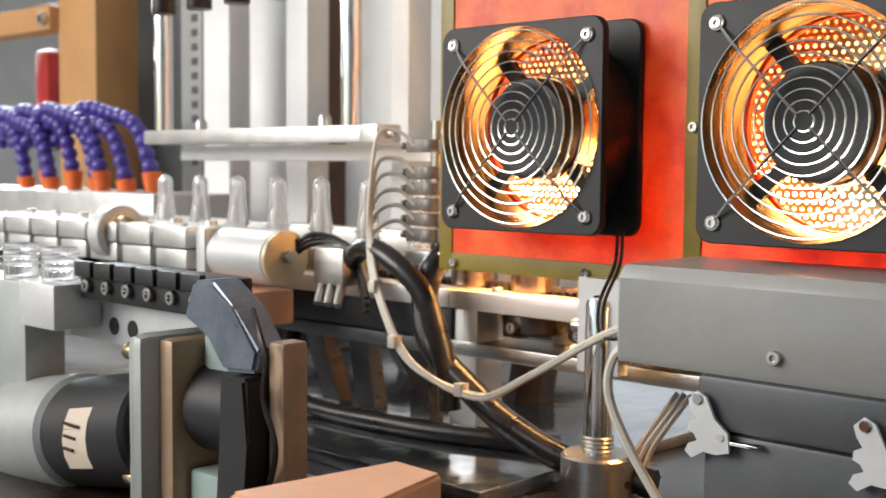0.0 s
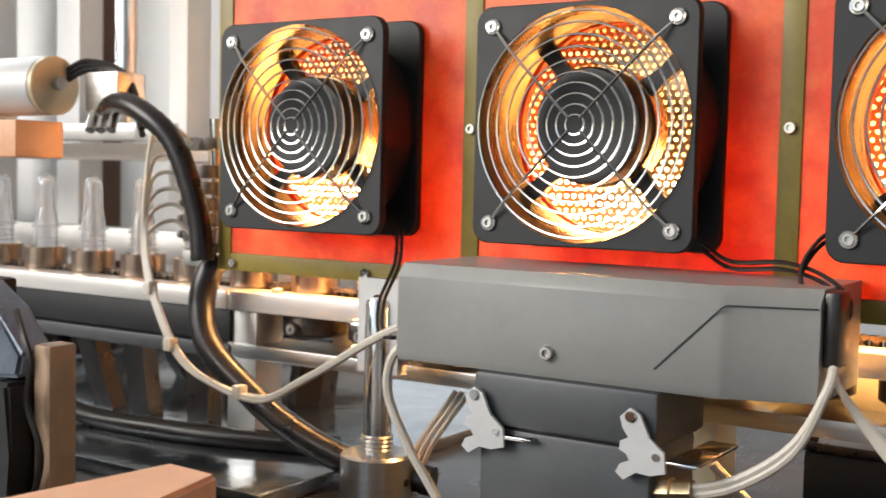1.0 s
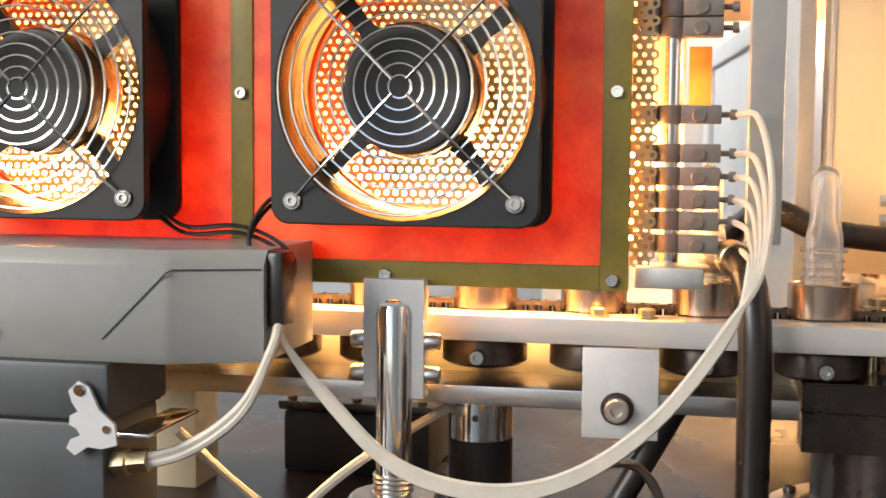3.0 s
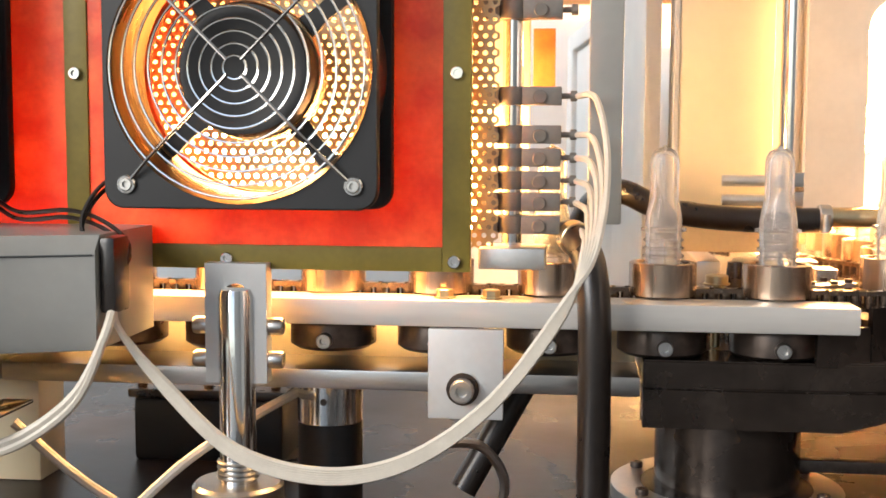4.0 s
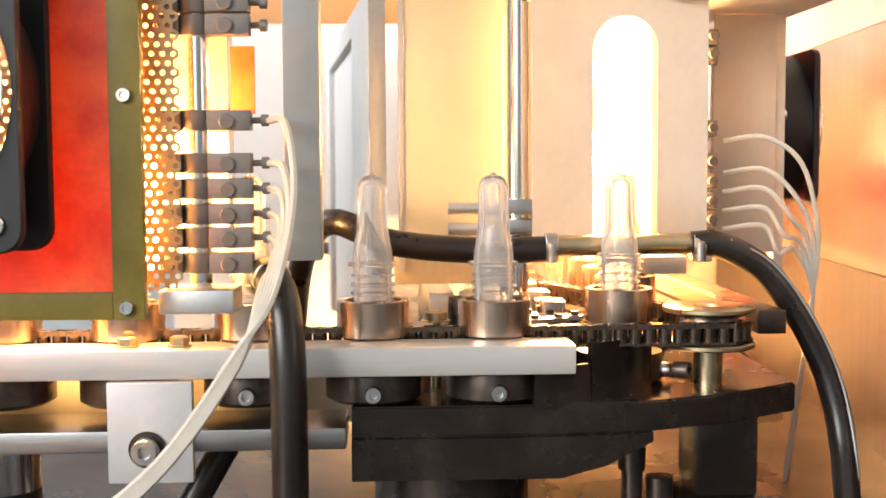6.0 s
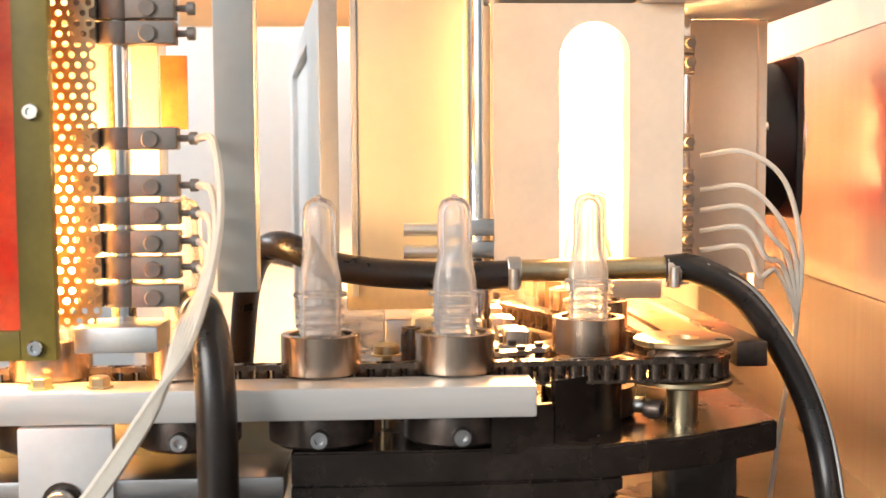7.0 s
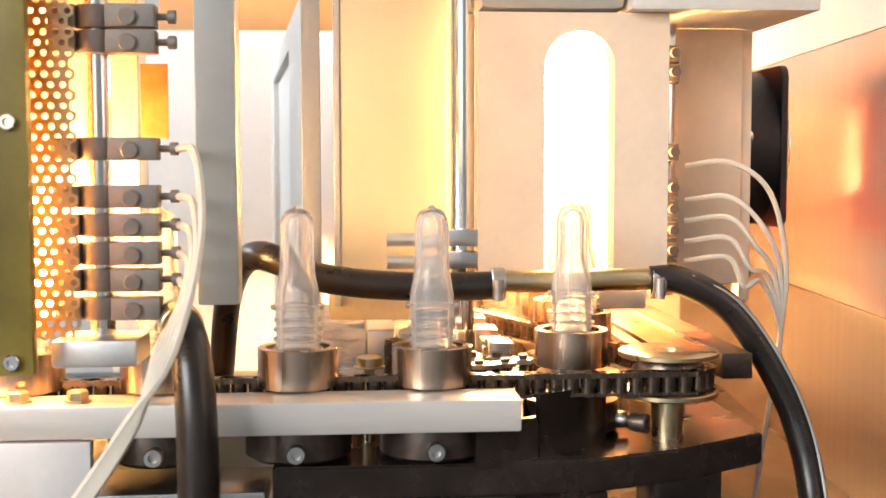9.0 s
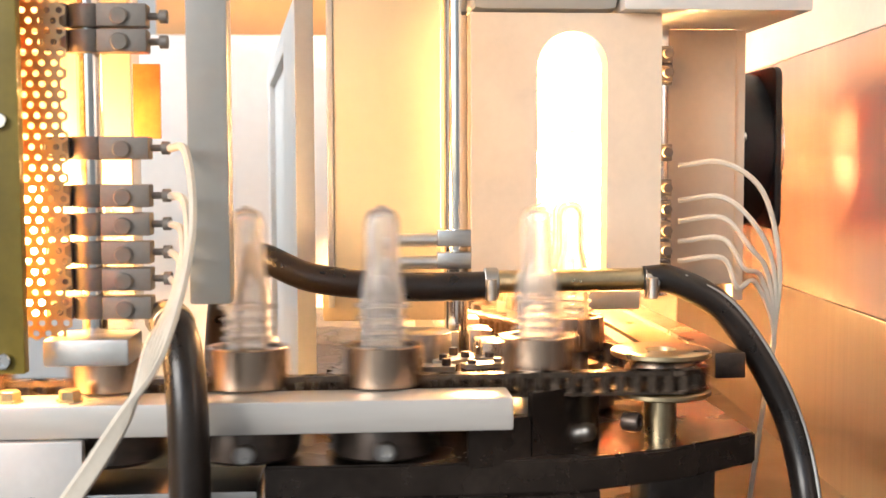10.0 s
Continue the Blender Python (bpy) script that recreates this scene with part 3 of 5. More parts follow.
def junction_box():
    j = thing("junction_box", "long grey metal junction box with one screw under the fans", "junction box")
    b = bm_()
    prof = [(-0.052, -0.1465), (-0.054, -0.142), (-0.054, -0.095), (-0.047, -0.087), (0.045, -0.087), (0.045, -0.1465)]
    loops = []
    for x, sh in ((-0.0945, 0.0), (-0.0915, -0.003), (0.112, -0.003), (0.116, 0.0)):
        loops.append([(x, y - (0.003 if sh < 0 else 0), z) for y, z in prof])
    loops.append([(0.160, y + (0.016 if y < -0.02 else 0), z) for y, z in prof])
    rings(b, loops)
    part("cover", b, GREYP, j)
    part("screw", cap_screw(bm_(), (0.013, -0.0565, -0.132), (0, -1, 0), 0.0042, 0.004), STEEL, j, "small steel screw")
    b = sweep(bm_(), [(0.078, -0.0575, -0.134), (0.114, -0.0575, -0.0985), (0.116, -0.0545, -0.097), (0.159, -0.0385, -0.097)], 0.0005, 6)
    part("seam", b, GREYD, j, "dark folded seam")
    part("cable_gland", box(bm_(), 0.1602, 0.169, -0.034, -0.012, -0.128, -0.088, 0.003), RUBBER, j, "black rubber gland")


def connector():
    c = thing("plug_connector", "dark grey die-cast plug connector with two silver levers", "connector")
    part("base", box(bm_(), -0.030, 0.078, -0.058, 0.008, BED_Z, -0.179, 0.003), GREYD, c)
    part("hood", box(bm_(), -0.034, 0.082, -0.060, 0.012, -0.1775, -0.1468, 0.003), GREYD, c)
    part("gasket", box(bm_(), -0.031, 0.079, -0.056, 0.009, -0.1787, -0.1777), RUBBER, c)
    for x in (-0.026, 0.073):
        out = [(-0.009, 0.012), (-0.004, 0.0165), (0.001, 0.014), (0.006, 0.004), (0.0135, -0.002), (0.0145, -0.011), (0.007, -0.013), (0.000, -0.0125), (-0.0065, -0.0165), (-0.0105, -0.0135), (-0.0085, -0.0095), (-0.0035, -0.0075), (-0.0055, -0.0045), (-0.009, -0.003), (-0.0085, 0.001), (-0.0045, 0.003), (-0.0075, 0.007)]
        b = bm_()
        rings(b, [[(x + u * 1.15, y, -0.175 + v * 1.2) for u, v in out] for y in (-0.0655, -0.0632)])
        lv = part("lever", b, ALUW, c, "silver stamped lever")
        part("rivet", cyl(bm_(), (x - 0.004, -0.0628, -0.160), (x - 0.004, -0.0668, -0.160), 0.0034, 14, 0.0006), CHROME, lv)
        part("stud", cyl(bm_(), (x + 0.011, -0.0628, -0.180), (x + 0.011, -0.0664, -0.180), 0.0022, 10), CHROME, lv)
        part("lever_side", box(bm_(), x + 0.0165, x + 0.034, -0.0655, 0.0, -0.1835, -0.1815, 0.0006), CHROME, lv)


def post(x):
    p = thing("support_post", "round steel post with slotted aluminium bracket on a collar", "post", "oven support posts")
    y0 = 0.037
    b = bm_()
    w, z0, z1 = 0.018, -0.177, -0.108
    out = [(-w, z0), (-w, z1), (w, z1), (w, z0), (0.0085, z0), (0.0085, -0.128)]
    out += [(0.0085 * math.cos(math.pi * k / 8), -0.128 + 0.0085 * math.sin(math.pi * k / 8)) for k in range(1, 8)]
    out += [(-0.0085, -0.128), (-0.0085, z0)]
    rings(b, [[(x + u, y, z) for u, z in out] for y in (y0, y0 + 0.012)])
    part("bracket", b, ALUW, p, "slotted pale aluminium bracket")
    b = bm_()
    lathe(b, [(0.0105, BED_Z + 0.03), (0.0105, -0.127), (0.0092, -0.123), (0.006, -0.1215)], pose(x, y0 + 0.002, 0), 24)
    part("post_rod", b, CHROME, p)
    b = bm_()
    lathe(b, [(0.0265, BED_Z), (0.0265, BED_Z + 0.031), (0.0245, BED_Z + 0.033), (0.0107, BED_Z + 0.033)], pose(x, y0 + 0.002, 0), 32)
    part("collar", b, STEEL, p)
    b = bm_()
    for k in range(4):
        sweep(b, ring_points((x, y0 + 0.002, BED_Z + 0.036 + 0.003 * k), 0.0113, "z", 20), 0.001, 6, closed=True)
    part("thread", b, STEEL, p)
    for z in (-0.1445, -0.164):
        for sx in (-1, 1):
            q = part("bolt", cap_screw(bm_(), (x + sx * 0.018, y0 + 0.006, z), (sx, 0, 0), 0.0052, 0.0085), STEEL, p)
    part("set_screw", cyl(bm_(), (x + 0.0258, y0 + 0.002, BED_Z + 0.014), (x + 0.0268, y0 + 0.002, BED_Z + 0.014), 0.003, 10), DARK, p)


def bolted_plate():
    p = thing("rail_plate", "pale aluminium plate with one large socket bolt", "plate")
    part("plate", box(bm_(), 0.318, 0.363, 0.073, 0.0795, -0.203, -0.1487, 0.0012), ALUW, p)
    part("washer", cyl(bm_(), (0.339, 0.0727, -0.1845), (0.339, 0.071, -0.1845), 0.0098, 20, 0.0004), DARK, p)
    part("bolt", cap_screw(bm_(), (0.339, 0.0708, -0.1845), (0, -1, 0), 0.0072, 0.007), STEEL, p)


def hex_bolt(p, r=0.0052, h=0.005, name="hex_bolt", label="brass-coloured hexagon bolt on the guide rail"):
    b = bm_()
    lathe(b, [(r * 1.25, 0), (r * 1.25, 0.001), (r, 0.0012), (r, h), (r * 0.85, h + 0.0006)], pose(*p), 6)
    tagged(part(name, b, BRASS, smooth=0), label, "bolt", "rail bolts")


def front_things():
    junction_box()
    connector()
    for x in (-0.176, 0.2115):
        post(x)
    bolted_plate()
    for x in (0.3265, 0.3545):
        q = LINE @ Vector((x - 0.548, -0.031, -0.1318))
        hex_bolt(q)
    # sensor cylinder below the chain
    c = thing("standing_cylinder", "upright cylinder with chrome head and black body", "cylinder", "standing cylinders")
    part("head", lathe(bm_(), [(0.0205, -0.214), (0.0205, -0.1885), (0.019, -0.187)], pose(0.251, 0.111, 0), 28), CHROME, c)
    part("body", lathe(bm_(), [(0.0205, BED_Z), (0.0205, -0.2145)], pose(0.251, 0.111, 0), 28), BLACKP, c)
    part("hole", cyl(bm_(), (0.251, 0.0907, -0.199), (0.251, 0.09, -0.199), 0.0022, 10), DARK, c)
    # cream replaces bare metal here to show the oven light from above
    b = box(bm_(), 0.0155, 0.048, 0.13, 0.17, BED_Z, -0.172, 0.002)
    tagged(part("support_block", b, CREAM), "support block under the rail, lamp light painted on in cream", "block")
    b = box(bm_(), -0.362, -0.33, 0.078, 0.112, BED_Z, -0.1485, 0.002)
    tagged(part("support_block", b, ALU), "grey aluminium support block under the rail", "block")
    d = thing("dark_housing", "dark oily housing with bolted lid under the chain", "housing")
    part("body", box(bm_(), 0.09, 0.20, 0.19, 0.27, BED_Z, -0.2225, 0.004), BLACKP, d)
    part("lid", box(bm_(), 0.087, 0.203, 0.187, 0.273, -0.222, -0.215, 0.002), RUBBER, d)
    for x in (0.096, 0.145, 0.194):
        part("bolt", cap_screw(bm_(), (x, 0.194, -0.215), (0, 0, 1), 0.0035, 0.003), DARK, d)
    # wire bundles of the ovens
    for k in range(6):
        dx, dz = 0.0022 * (k % 3), 0.0022 * (k // 3)
        z = (-0.0111, -0.0337, -0.0472, -0.0607, -0.0734, -0.0869)[k]
        pts = [(-0.385, 0.058, z), (-0.398, 0.05, z + 0.012), (-0.41, 0.036, z + 0.004), (-0.402 + dx, 0.02, -0.096 - dz), (-0.372 + dx, 0.008, -0.145 - dz), (-0.332 + dx, 0.002, -0.184 - dz), (-0.257, 0.0 - dx, -0.199 - dz), (-0.205, -0.005 - dx, -0.177 - dz), (-0.136, -0.01 - dx, -0.139 - dz), (-0.0955, -0.012 - dx, -0.124 - dz)]
        hose("lamp_wire", pts, 0.0018, WIREW, "white silicone lamp wire hanging to the junction box", "wire", 6, 6, "lamp wires")
    for p in ((-0.352, 0.004, -0.168), (-0.275, 0.0, -0.196), (-0.384, 0.012, -0.126)):
        b = box(bm_(), p[0] - 0.004, p[0] + 0.004, p[1] - 0.0055, p[1] + 0.0045, p[2] - 0.0065, p[2] + 0.004, 0.0015)
        tagged(part("cable_tie", b, WIREW), "white cable tie round lamp wires", "cable tie", "cable ties")
    hose("lamp_wire", [(-0.096, -0.03, -0.135), (-0.113, -0.032, -0.15), (-0.116, -0.032, -0.175), (-0.1, -0.03, -0.208), (-0.078, -0.028, -0.24), (-0.07, -0.025, BED_Z + 0.003)], 0.0032, WIREW, "white silicone wire dropping from the junction box", "wire", 6, 8, "lamp wires")
    for k in range(6):
        z = (-0.0111, -0.0337, -0.0472, -0.0607, -0.0734, -0.0869)[k]
        e = 0.0013 * k
        pts = [(0.403, 0.088, z), (0.415 - e, 0.065, z - 0.003), (0.421 - 2 * e, 0.035, z * 0.5 - 0.045), (0.415 - e, -0.005, -0.093), (0.399, -0.018, -0.119 - e), (0.363, -0.02, -0.168 - e), (0.32, -0.02, -0.200 - e), (0.275, -0.02, -0.210 - e), (0.228, -0.02, -0.199 - e), (0.192, -0.022, -0.166 - e), (0.166, -0.024, -0.136), (0.166, -0.023, -0.118)]
        hose("lamp_wire", pts, 0.0019, WIREW, "white silicone lamp wire sagging below the rail", "wire", 6, 6, "lamp wires")
    for d in (0.0, 0.004):
        hose("lamp_wire", [(0.166, -0.03, -0.125), (0.165, -0.04, -0.139), (0.150, -0.042, -0.168 - d), (0.122, -0.044, -0.19 - d), (0.095, -0.046, -0.199 - d), (0.0785, -0.046, -0.2 - d)], 0.0026, WIREW, "white silicone wire running into the plug connector", "wire", 6, 8, "lamp wires")
    hose("lamp_wire", [(0.085, 0.02, -0.2), (0.12, 0.03, -0.235), (0.15, 0.05, BED_Z + 0.004)], 0.003, WIREW, "white silicone wire lying towards the bed", "wire", 6, 8, "lamp wires")
    hose("lamp_wire", [(0.14, 0.02, BED_Z + 0.005), (0.18, 0.03, -0.225), (0.21, 0.06, -0.205), (0.235, 0.12, -0.195)], 0.003, WIREW, "white silicone wire rising behind the post", "wire", 6, 8, "lamp wires")
    hose("earth_wire", [(0.33, 0.03, -0.206), (0.352, 0.05, -0.213), (0.365, 0.06, -0.235), (0.36, 0.07, BED_Z + 0.004)], 0.003, STEEL, "silver braided wire hooking down to the bed", "wire", 6, 8)
    g = tagged(part("cable_gland", lathe(bm_(), [(0.008, 0), (0.008, 0.008), (0.0065, 0.009), (0.0065, 0.02)], along((0.0785, -0.046, -0.203), (0.1, -0.046, -0.2))[0], 6), BRASS), "brass cable gland on the plug connector", "cable gland")
    # black fan leads
    for k, (fx, pts) in enumerate(((-0.2235, [(-0.155, 0.03, -0.072), (-0.150, 0.02, -0.095), (-0.148, 0.0, -0.12), (-0.138, -0.012, -0.14), (-0.112, -0.022, -0.137), (-0.0948, -0.025, -0.128)]), (0.0, [(0.070, 0.03, -0.07), (0.092, 0.02, -0.079), (0.125, 0.01, -0.077), (0.152, -0.005, -0.082), (0.168, -0.012, -0.094), (0.166, -0.02, -0.108)]), (0.225, [(0.158, 0.03, -0.055), (0.146, 0.01, -0.062), (0.139, -0.004, -0.08), (0.148, -0.014, -0.097), (0.166, -0.018, -0.112)]))):
        for d in (0, 0.004):
            hose("fan_lead", [(x + (d if k == 0 else 0), y, z - (d if k else 0) * (1 if i < len(pts) - 1 else 0)) for i, (x, y, z) in enumerate(pts)], 0.0013, RUBBER, "thin black fan lead", "wire", 6, 6, "fan leads")
    # water hoses
    hose("water_hose", [(-0.352, 0.075, -0.098), (-0.358, 0.053, -0.113), (-0.361, 0.046, -0.144), (-0.345, 0.04, -0.176), (-0.300, 0.04, -0.208), (-0.258, 0.04, -0.230), (-0.205, 0.045, -0.248), (-0.14, 0.06, BED_Z + 0.012)], 0.011, RUBBER, "thick black rubber hose curving down to the bed", "hose", 8, 14, "water hoses")
    h = hose("water_hose", [(0.392, 0.13, -0.098), (0.402, 0.09, -0.094), (0.411, 0.064, -0.103), (0.415, 0.053, -0.128), (0.416, 0.050, -0.175), (0.416, 0.050, BED_Z + 0.002)], 0.0095, RUBBER, "thick black rubber hose standing before the rail", "hose", 8, 14, "water hoses")
    part("hose_clamp", cyl(bm_(), (0.4025, 0.0885, -0.0941), (0.4057, 0.079, -0.0955), 0.0104, 20, 0.0006), BRASS, h, "brass hose clamp")
    hose("water_hose", [(0.375, 0.14, -0.19), (0.355, 0.13, -0.225), (0.335, 0.12, BED_Z + 0.008)], 0.009, RUBBER, "black rubber hose slanting to the bed", "hose", 6, 12, "water hoses")


# ---- the turning corner ----
def corner_things():
    # bearing table
    t = thing("corner_table", "heavy black steel table plate with cut corners", "table plate")
    out = [(0.446, 0.094), (0.53, 0.094), (0.605, 0.098), (0.66, 0.117), (0.713, 0.150), (0.713, 0.78), (0.446, 0.78)]
    b = bm_()
    rings(b, [[(x, y, z) for x, y in out] for z in (-0.1855, -0.168)])
    bmesh.ops.bevel(b, geom=b.edges[:], offset=0.0012, segments=2, affect="EDGES")
    part("top_plate", b, TABLE, t)
    out = [(0.446, 0.092), (0.562, 0.092), (0.587, 0.094), (0.615, 0.100), (0.615, 0.12), (0.446, 0.12)]
    b = bm_()
    zs = (-0.209, -0.209, -0.203, -0.191, -0.191, -0.209)
    rings(b, [[(x, y, z) for (x, y), z in zip(out, zs)], [(x, y, -0.1858) for x, y in out]])
    part("apron", b, TABLE, t)
    part("column", lathe(bm_(), [(0.055, BED_Z), (0.055, BED_Z + 0.010), (0.046, BED_Z + 0.0105), (0.046, -0.187)], pose(0.5036, 0.150, 0), 32), TABLE, t)
    part("flange", lathe(bm_(), [(0.074, BED_Z), (0.074, BED_Z + 0.009), (0.072, BED_Z + 0.010), (0.0552, BED_Z + 0.010)], pose(0.5036, 0.150, 0), 40), STEEL, t, "round grey steel flange")
    for k in range(6):
        a = radians(30 + 60 * k)
        part("bolt", cap_screw(bm_(), (0.5036 + 0.064 * math.cos(a), 0.150 + 0.064 * math.sin(a), BED_Z + 0.010), (0, 0, 1), 0.0042, 0.004), DARK, t)
    part("foot", box(bm_(), 0.655, 0.693, 0.157, 0.207, -0.24, -0.1867, 0.003), TABLE, t)
    part("foot_plate", box(bm_(), 0.64, 0.71, 0.147, 0.217, BED_Z, -0.2402, 0.003), TABLE, t)
    # lever with two bolts
    l = thing("clamp_lever", "dark steel clamp bar with two upright bolts", "clamp")
    part("bar", box(bm_(), 0.545, 0.64, 0.151, 0.161, -0.2495, -0.2415, 0.001), DARK, l)
    for x, z in ((0.6144, -0.2073), (0.6315, -0.2258)):
        part("bolt", lathe(bm_(), [(0.0065, BED_Z), (0.0065, z - 0.014), (0.0085, z - 0.0138), (0.0085, z)], pose(x, 0.156, 0), 14), DARK, l)
    # corner sprocket with its guards
    s = thing("corner_sprocket", "large oily steel sprocket guiding the carriers", "sprocket")
    c = CORNER @ Vector((0.004, ARC_R + 0.004, 0))
    b = bm_()
    n = 30
    prof = []
    for k in range(2 * n):
        a = math.pi * k / n
        r = 0.052 + (0.005 if k % 2 else 0)
        prof.append((c.x + r * math.cos(a), c.y + r * math.sin(a)))
    rings(b, [[(x, y, z) for x, y in prof] for z in (-0.147, -0.141)])
    part("toothed_wheel", b, TABLE, s)
    part("drum", lathe(bm_(), [(0.036, -0.1702), (0.036, -0.1472)], pose(c.x, c.y, 0), 36), TABLE, s)
    part("hub", lathe(bm_(), [(0.018, -0.1408), (0.018, -0.118), (0.016, -0.117)], pose(c.x, c.y, 0), 20), STEEL, s)
    g = CORNER @ Vector((0, 0.092, 0))
    for a0, a1, top in ((-63, -37, -0.1352), (-80, -63.5, -0.1468)):
        loops = []
        for k in range(9):
            a = radians(a0 + (a1 - a0) * k / 8)
            loops.append([(g.x + r * math.cos(a), g.y + r * math.sin(a), z) for r, z in ((0.116, -0.1702), (0.120, -0.1702), (0.120, top), (0.116, top))])
        b = bm_()
        rings(b, loops)
        part("guard", b, TABLE, s, "curved dark guard")
    # tension pulley
    p = thing("tension_pulley", "chain tension pulley between two pale brass discs", "pulley")
    px, py = (CORNER @ Vector((*PULLEY, 0)))[:2]
    for z in (-0.1225, -0.1435):
        part("disc", lathe(bm_(), [(0.026, z), (0.027, z + 0.0008), (0.027, z + 0.0028), (0.026, z + 0.0036), (0.0085, z + 0.0036), (0.0082, z)], pose(px, py, 0), 40, cap=False, closed=True), BRASS, p)
    b = bm_()
    lathe(b, [(0.0175, -0.1397), (0.0195, -0.1355), (0.0195, -0.128), (0.0175, -0.123)], pose(px, py, 0), 32)
    part("roller", b, CHAIN, p)
    part("axle", lathe(bm_(), [(0.0085, -0.1702), (0.0085, -0.1437)], pose(px, py, 0), 24), BRASS, p, "round brass axle")
    part("axle_pin", lathe(bm_(), [(0.007, -0.1435), (0.007, -0.121)], pose(px, py, 0), 16), BRASS, p)
    for x, y, z in ((0.632, 0.121, -0.154),):
        tagged(part("set_bolt", cap_screw(bm_(), (x, y, z), (0.8, -0.6, 0), 0.0052, 0.009), DARK), "steel socket screw beside the sprocket", "bolt")
    ob = part("angle_bar", box(bm_(), 0.694, 0.712, 0.165, 0.64, -0.1405, -0.1258, 0.0012), DARK)
    tagged(ob, "dark square bar beside the returning chain", "bar")
    ob.matrix_world = Matrix.Translation((0.704, 0.165, 0)) @ pose(0, 0, 0, 0, 0, 0.5) @ Matrix.Translation((-0.704, -0.165, 0))
    b = box(bm_(), 0.667, 0.6935, 0.19, 0.64, -0.131, -0.128, 0.0006)
    tagged(part("guide_strip", b, BRASS), "warm-lit metal guide strip beside the chain", "strip").matrix_world = Matrix.Translation((0.704, 0.165, 0)) @ pose(0, 0, 0, 0, 0, 0.5) @ Matrix.Translation((-0.704, -0.165, 0))
    for x0, x1, y0, y1 in ((0.494, 0.512, 0.27, 0.62), (0.543, 0.557, 0.265, 0.58)):
        b = box(bm_(), x0, x1, y0, y1, -0.1702, -0.125, 0.0015)
        tagged(part("guide_bar", b, STEEL), "bright steel guide bar of the returning chain", "bar", "guide bars")
    # every second block takes the lamp-tinted socket steel
    gb = thing("guide_blocks", "row of metal guide blocks with painted warm tint beside the chain", "guide blocks")
    for k in range(8):
        y = 0.195 + 0.028 * k
        x = 0.5705 - 0.038 * (y - 0.195)
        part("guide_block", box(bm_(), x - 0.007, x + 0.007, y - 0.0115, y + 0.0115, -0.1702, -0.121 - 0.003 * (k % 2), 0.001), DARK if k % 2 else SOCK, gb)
    for k, (x, y, a) in enumerate(((0.562, 0.155, 20), (0.574, 0.174, -25), (0.547, 0.178, 35), (0.533, 0.159, -10), (0.556, 0.199, 5))):
        lp = thing("link_plate", "loose-jointed bright steel link plate over the sprocket", "link plate", "link plates", m=pose(x, y, 0, 0, 0, a))
        out = [(-0.013, -0.004), (-0.009, -0.006), (0.009, -0.006), (0.013, -0.004), (0.013, 0.004), (0.009, 0.006), (-0.009, 0.006), (-0.013, 0.004)]
        b = bm_()
        rings(b, [[(u, v, z) for u, v in out] for z in (-0.1300 - 0.0006 * k, -0.1275 - 0.0006 * k)])
        part("plate", b, STEEL, lp)
        for u in (-0.008, 0.008):
            part("pin", cyl(bm_(), (u, 0, -0.1409), (u, 0, -0.1255), 0.0026, 10), DARK, lp)
    # invented sheet closing the gap, its pale colour standing for lamp glow
    b = box(bm_(), 0.47, 0.556, 0.2665, 0.292, -0.118, -0.0987, 0.002)
    tagged(part("added_glow_cover", b, CAPM), "added cover sheet below the reflector box, pale for lamp glow", "cover")
    b = box(bm_(), 0.466, 0.545, 0.205, 0.262, -0.1702, -0.15, 0.002)
    tagged(part("bearing_block", b, BROWN), "brown oily bearing block on the table", "block")
    b = bm_()
    lathe(b, [(0.003, -0.1702), (0.003, -0.1282), (0.0085, -0.128), (0.0085, -0.1272), (0.0072, -0.127), (0.0072, -0.1225), (0.0062, -0.1218)], pose(0.4945, 0.1485, 0), 16)
    tagged(part("disc_nut", b, BRASS, smooth=30), "yellow zinc nut on a stud behind the chain", "nut")
    tagged(part("socket_bolt", cap_screw(bm_(), (0.5086, 0.1655, -0.1702), (0, 0, 1), 0.0062, 0.055), DARK), "dark socket bolt behind the chain", "bolt")
    # water hose across the second oven
    h = hose("water_hose", [(0.396, 0.311, -0.16), (0.4073, 0.269, -0.098), (0.43, 0.207, -0.0713), (0.4664, 0.197, -0.0837), (0.5177, 0.197, -0.0893), (0.5729, 0.197, -0.0893)], 0.0085, RUBBER, "black rubber water hose with clamp", "hose", 8, 14, "water hoses")
    bend = hose("water_hose", [(0.66, 0.197, -0.0868), (0.678, 0.195, -0.0873), (0.706, 0.193, -0.103), (0.731, 0.191, -0.137), (0.7474, 0.186, -0.1755), (0.752, 0.172, -0.2165), (0.742, 0.135, BED_Z + 0.002)], 0.0085, RUBBER, "black rubber water hose bending down", "hose", 8, 14, "water hoses")
    # thin pale strip stands in for the highlight along the hose
    run = spline([(0.678, 0.195, -0.0873), (0.706, 0.193, -0.103), (0.731, 0.191, -0.137), (0.7474, 0.186, -0.1755), (0.752, 0.172, -0.2165), (0.747, 0.152, -0.25)], 8)
    part("highlight_stripe", sweep(bm_(), [Vector(p) + Vector((0.0050, -0.0058, 0.0035)) for p in run], 0.0011, 6), GREYP, bend, "pale stripe for the hose highlight")
    hose("drain_hose", [(0.6854, 0.238, -0.1876), (0.6946, 0.233, -0.2165), (0.708, 0.228, BED_Z + 0.002)], 0.007, RUBBER, "dark brown drain hose below the table plate", "hose", 6, 12, "water hoses")
    w = thing("water_manifold", "brass water pipe with hose clamps before the slot", "pipe")
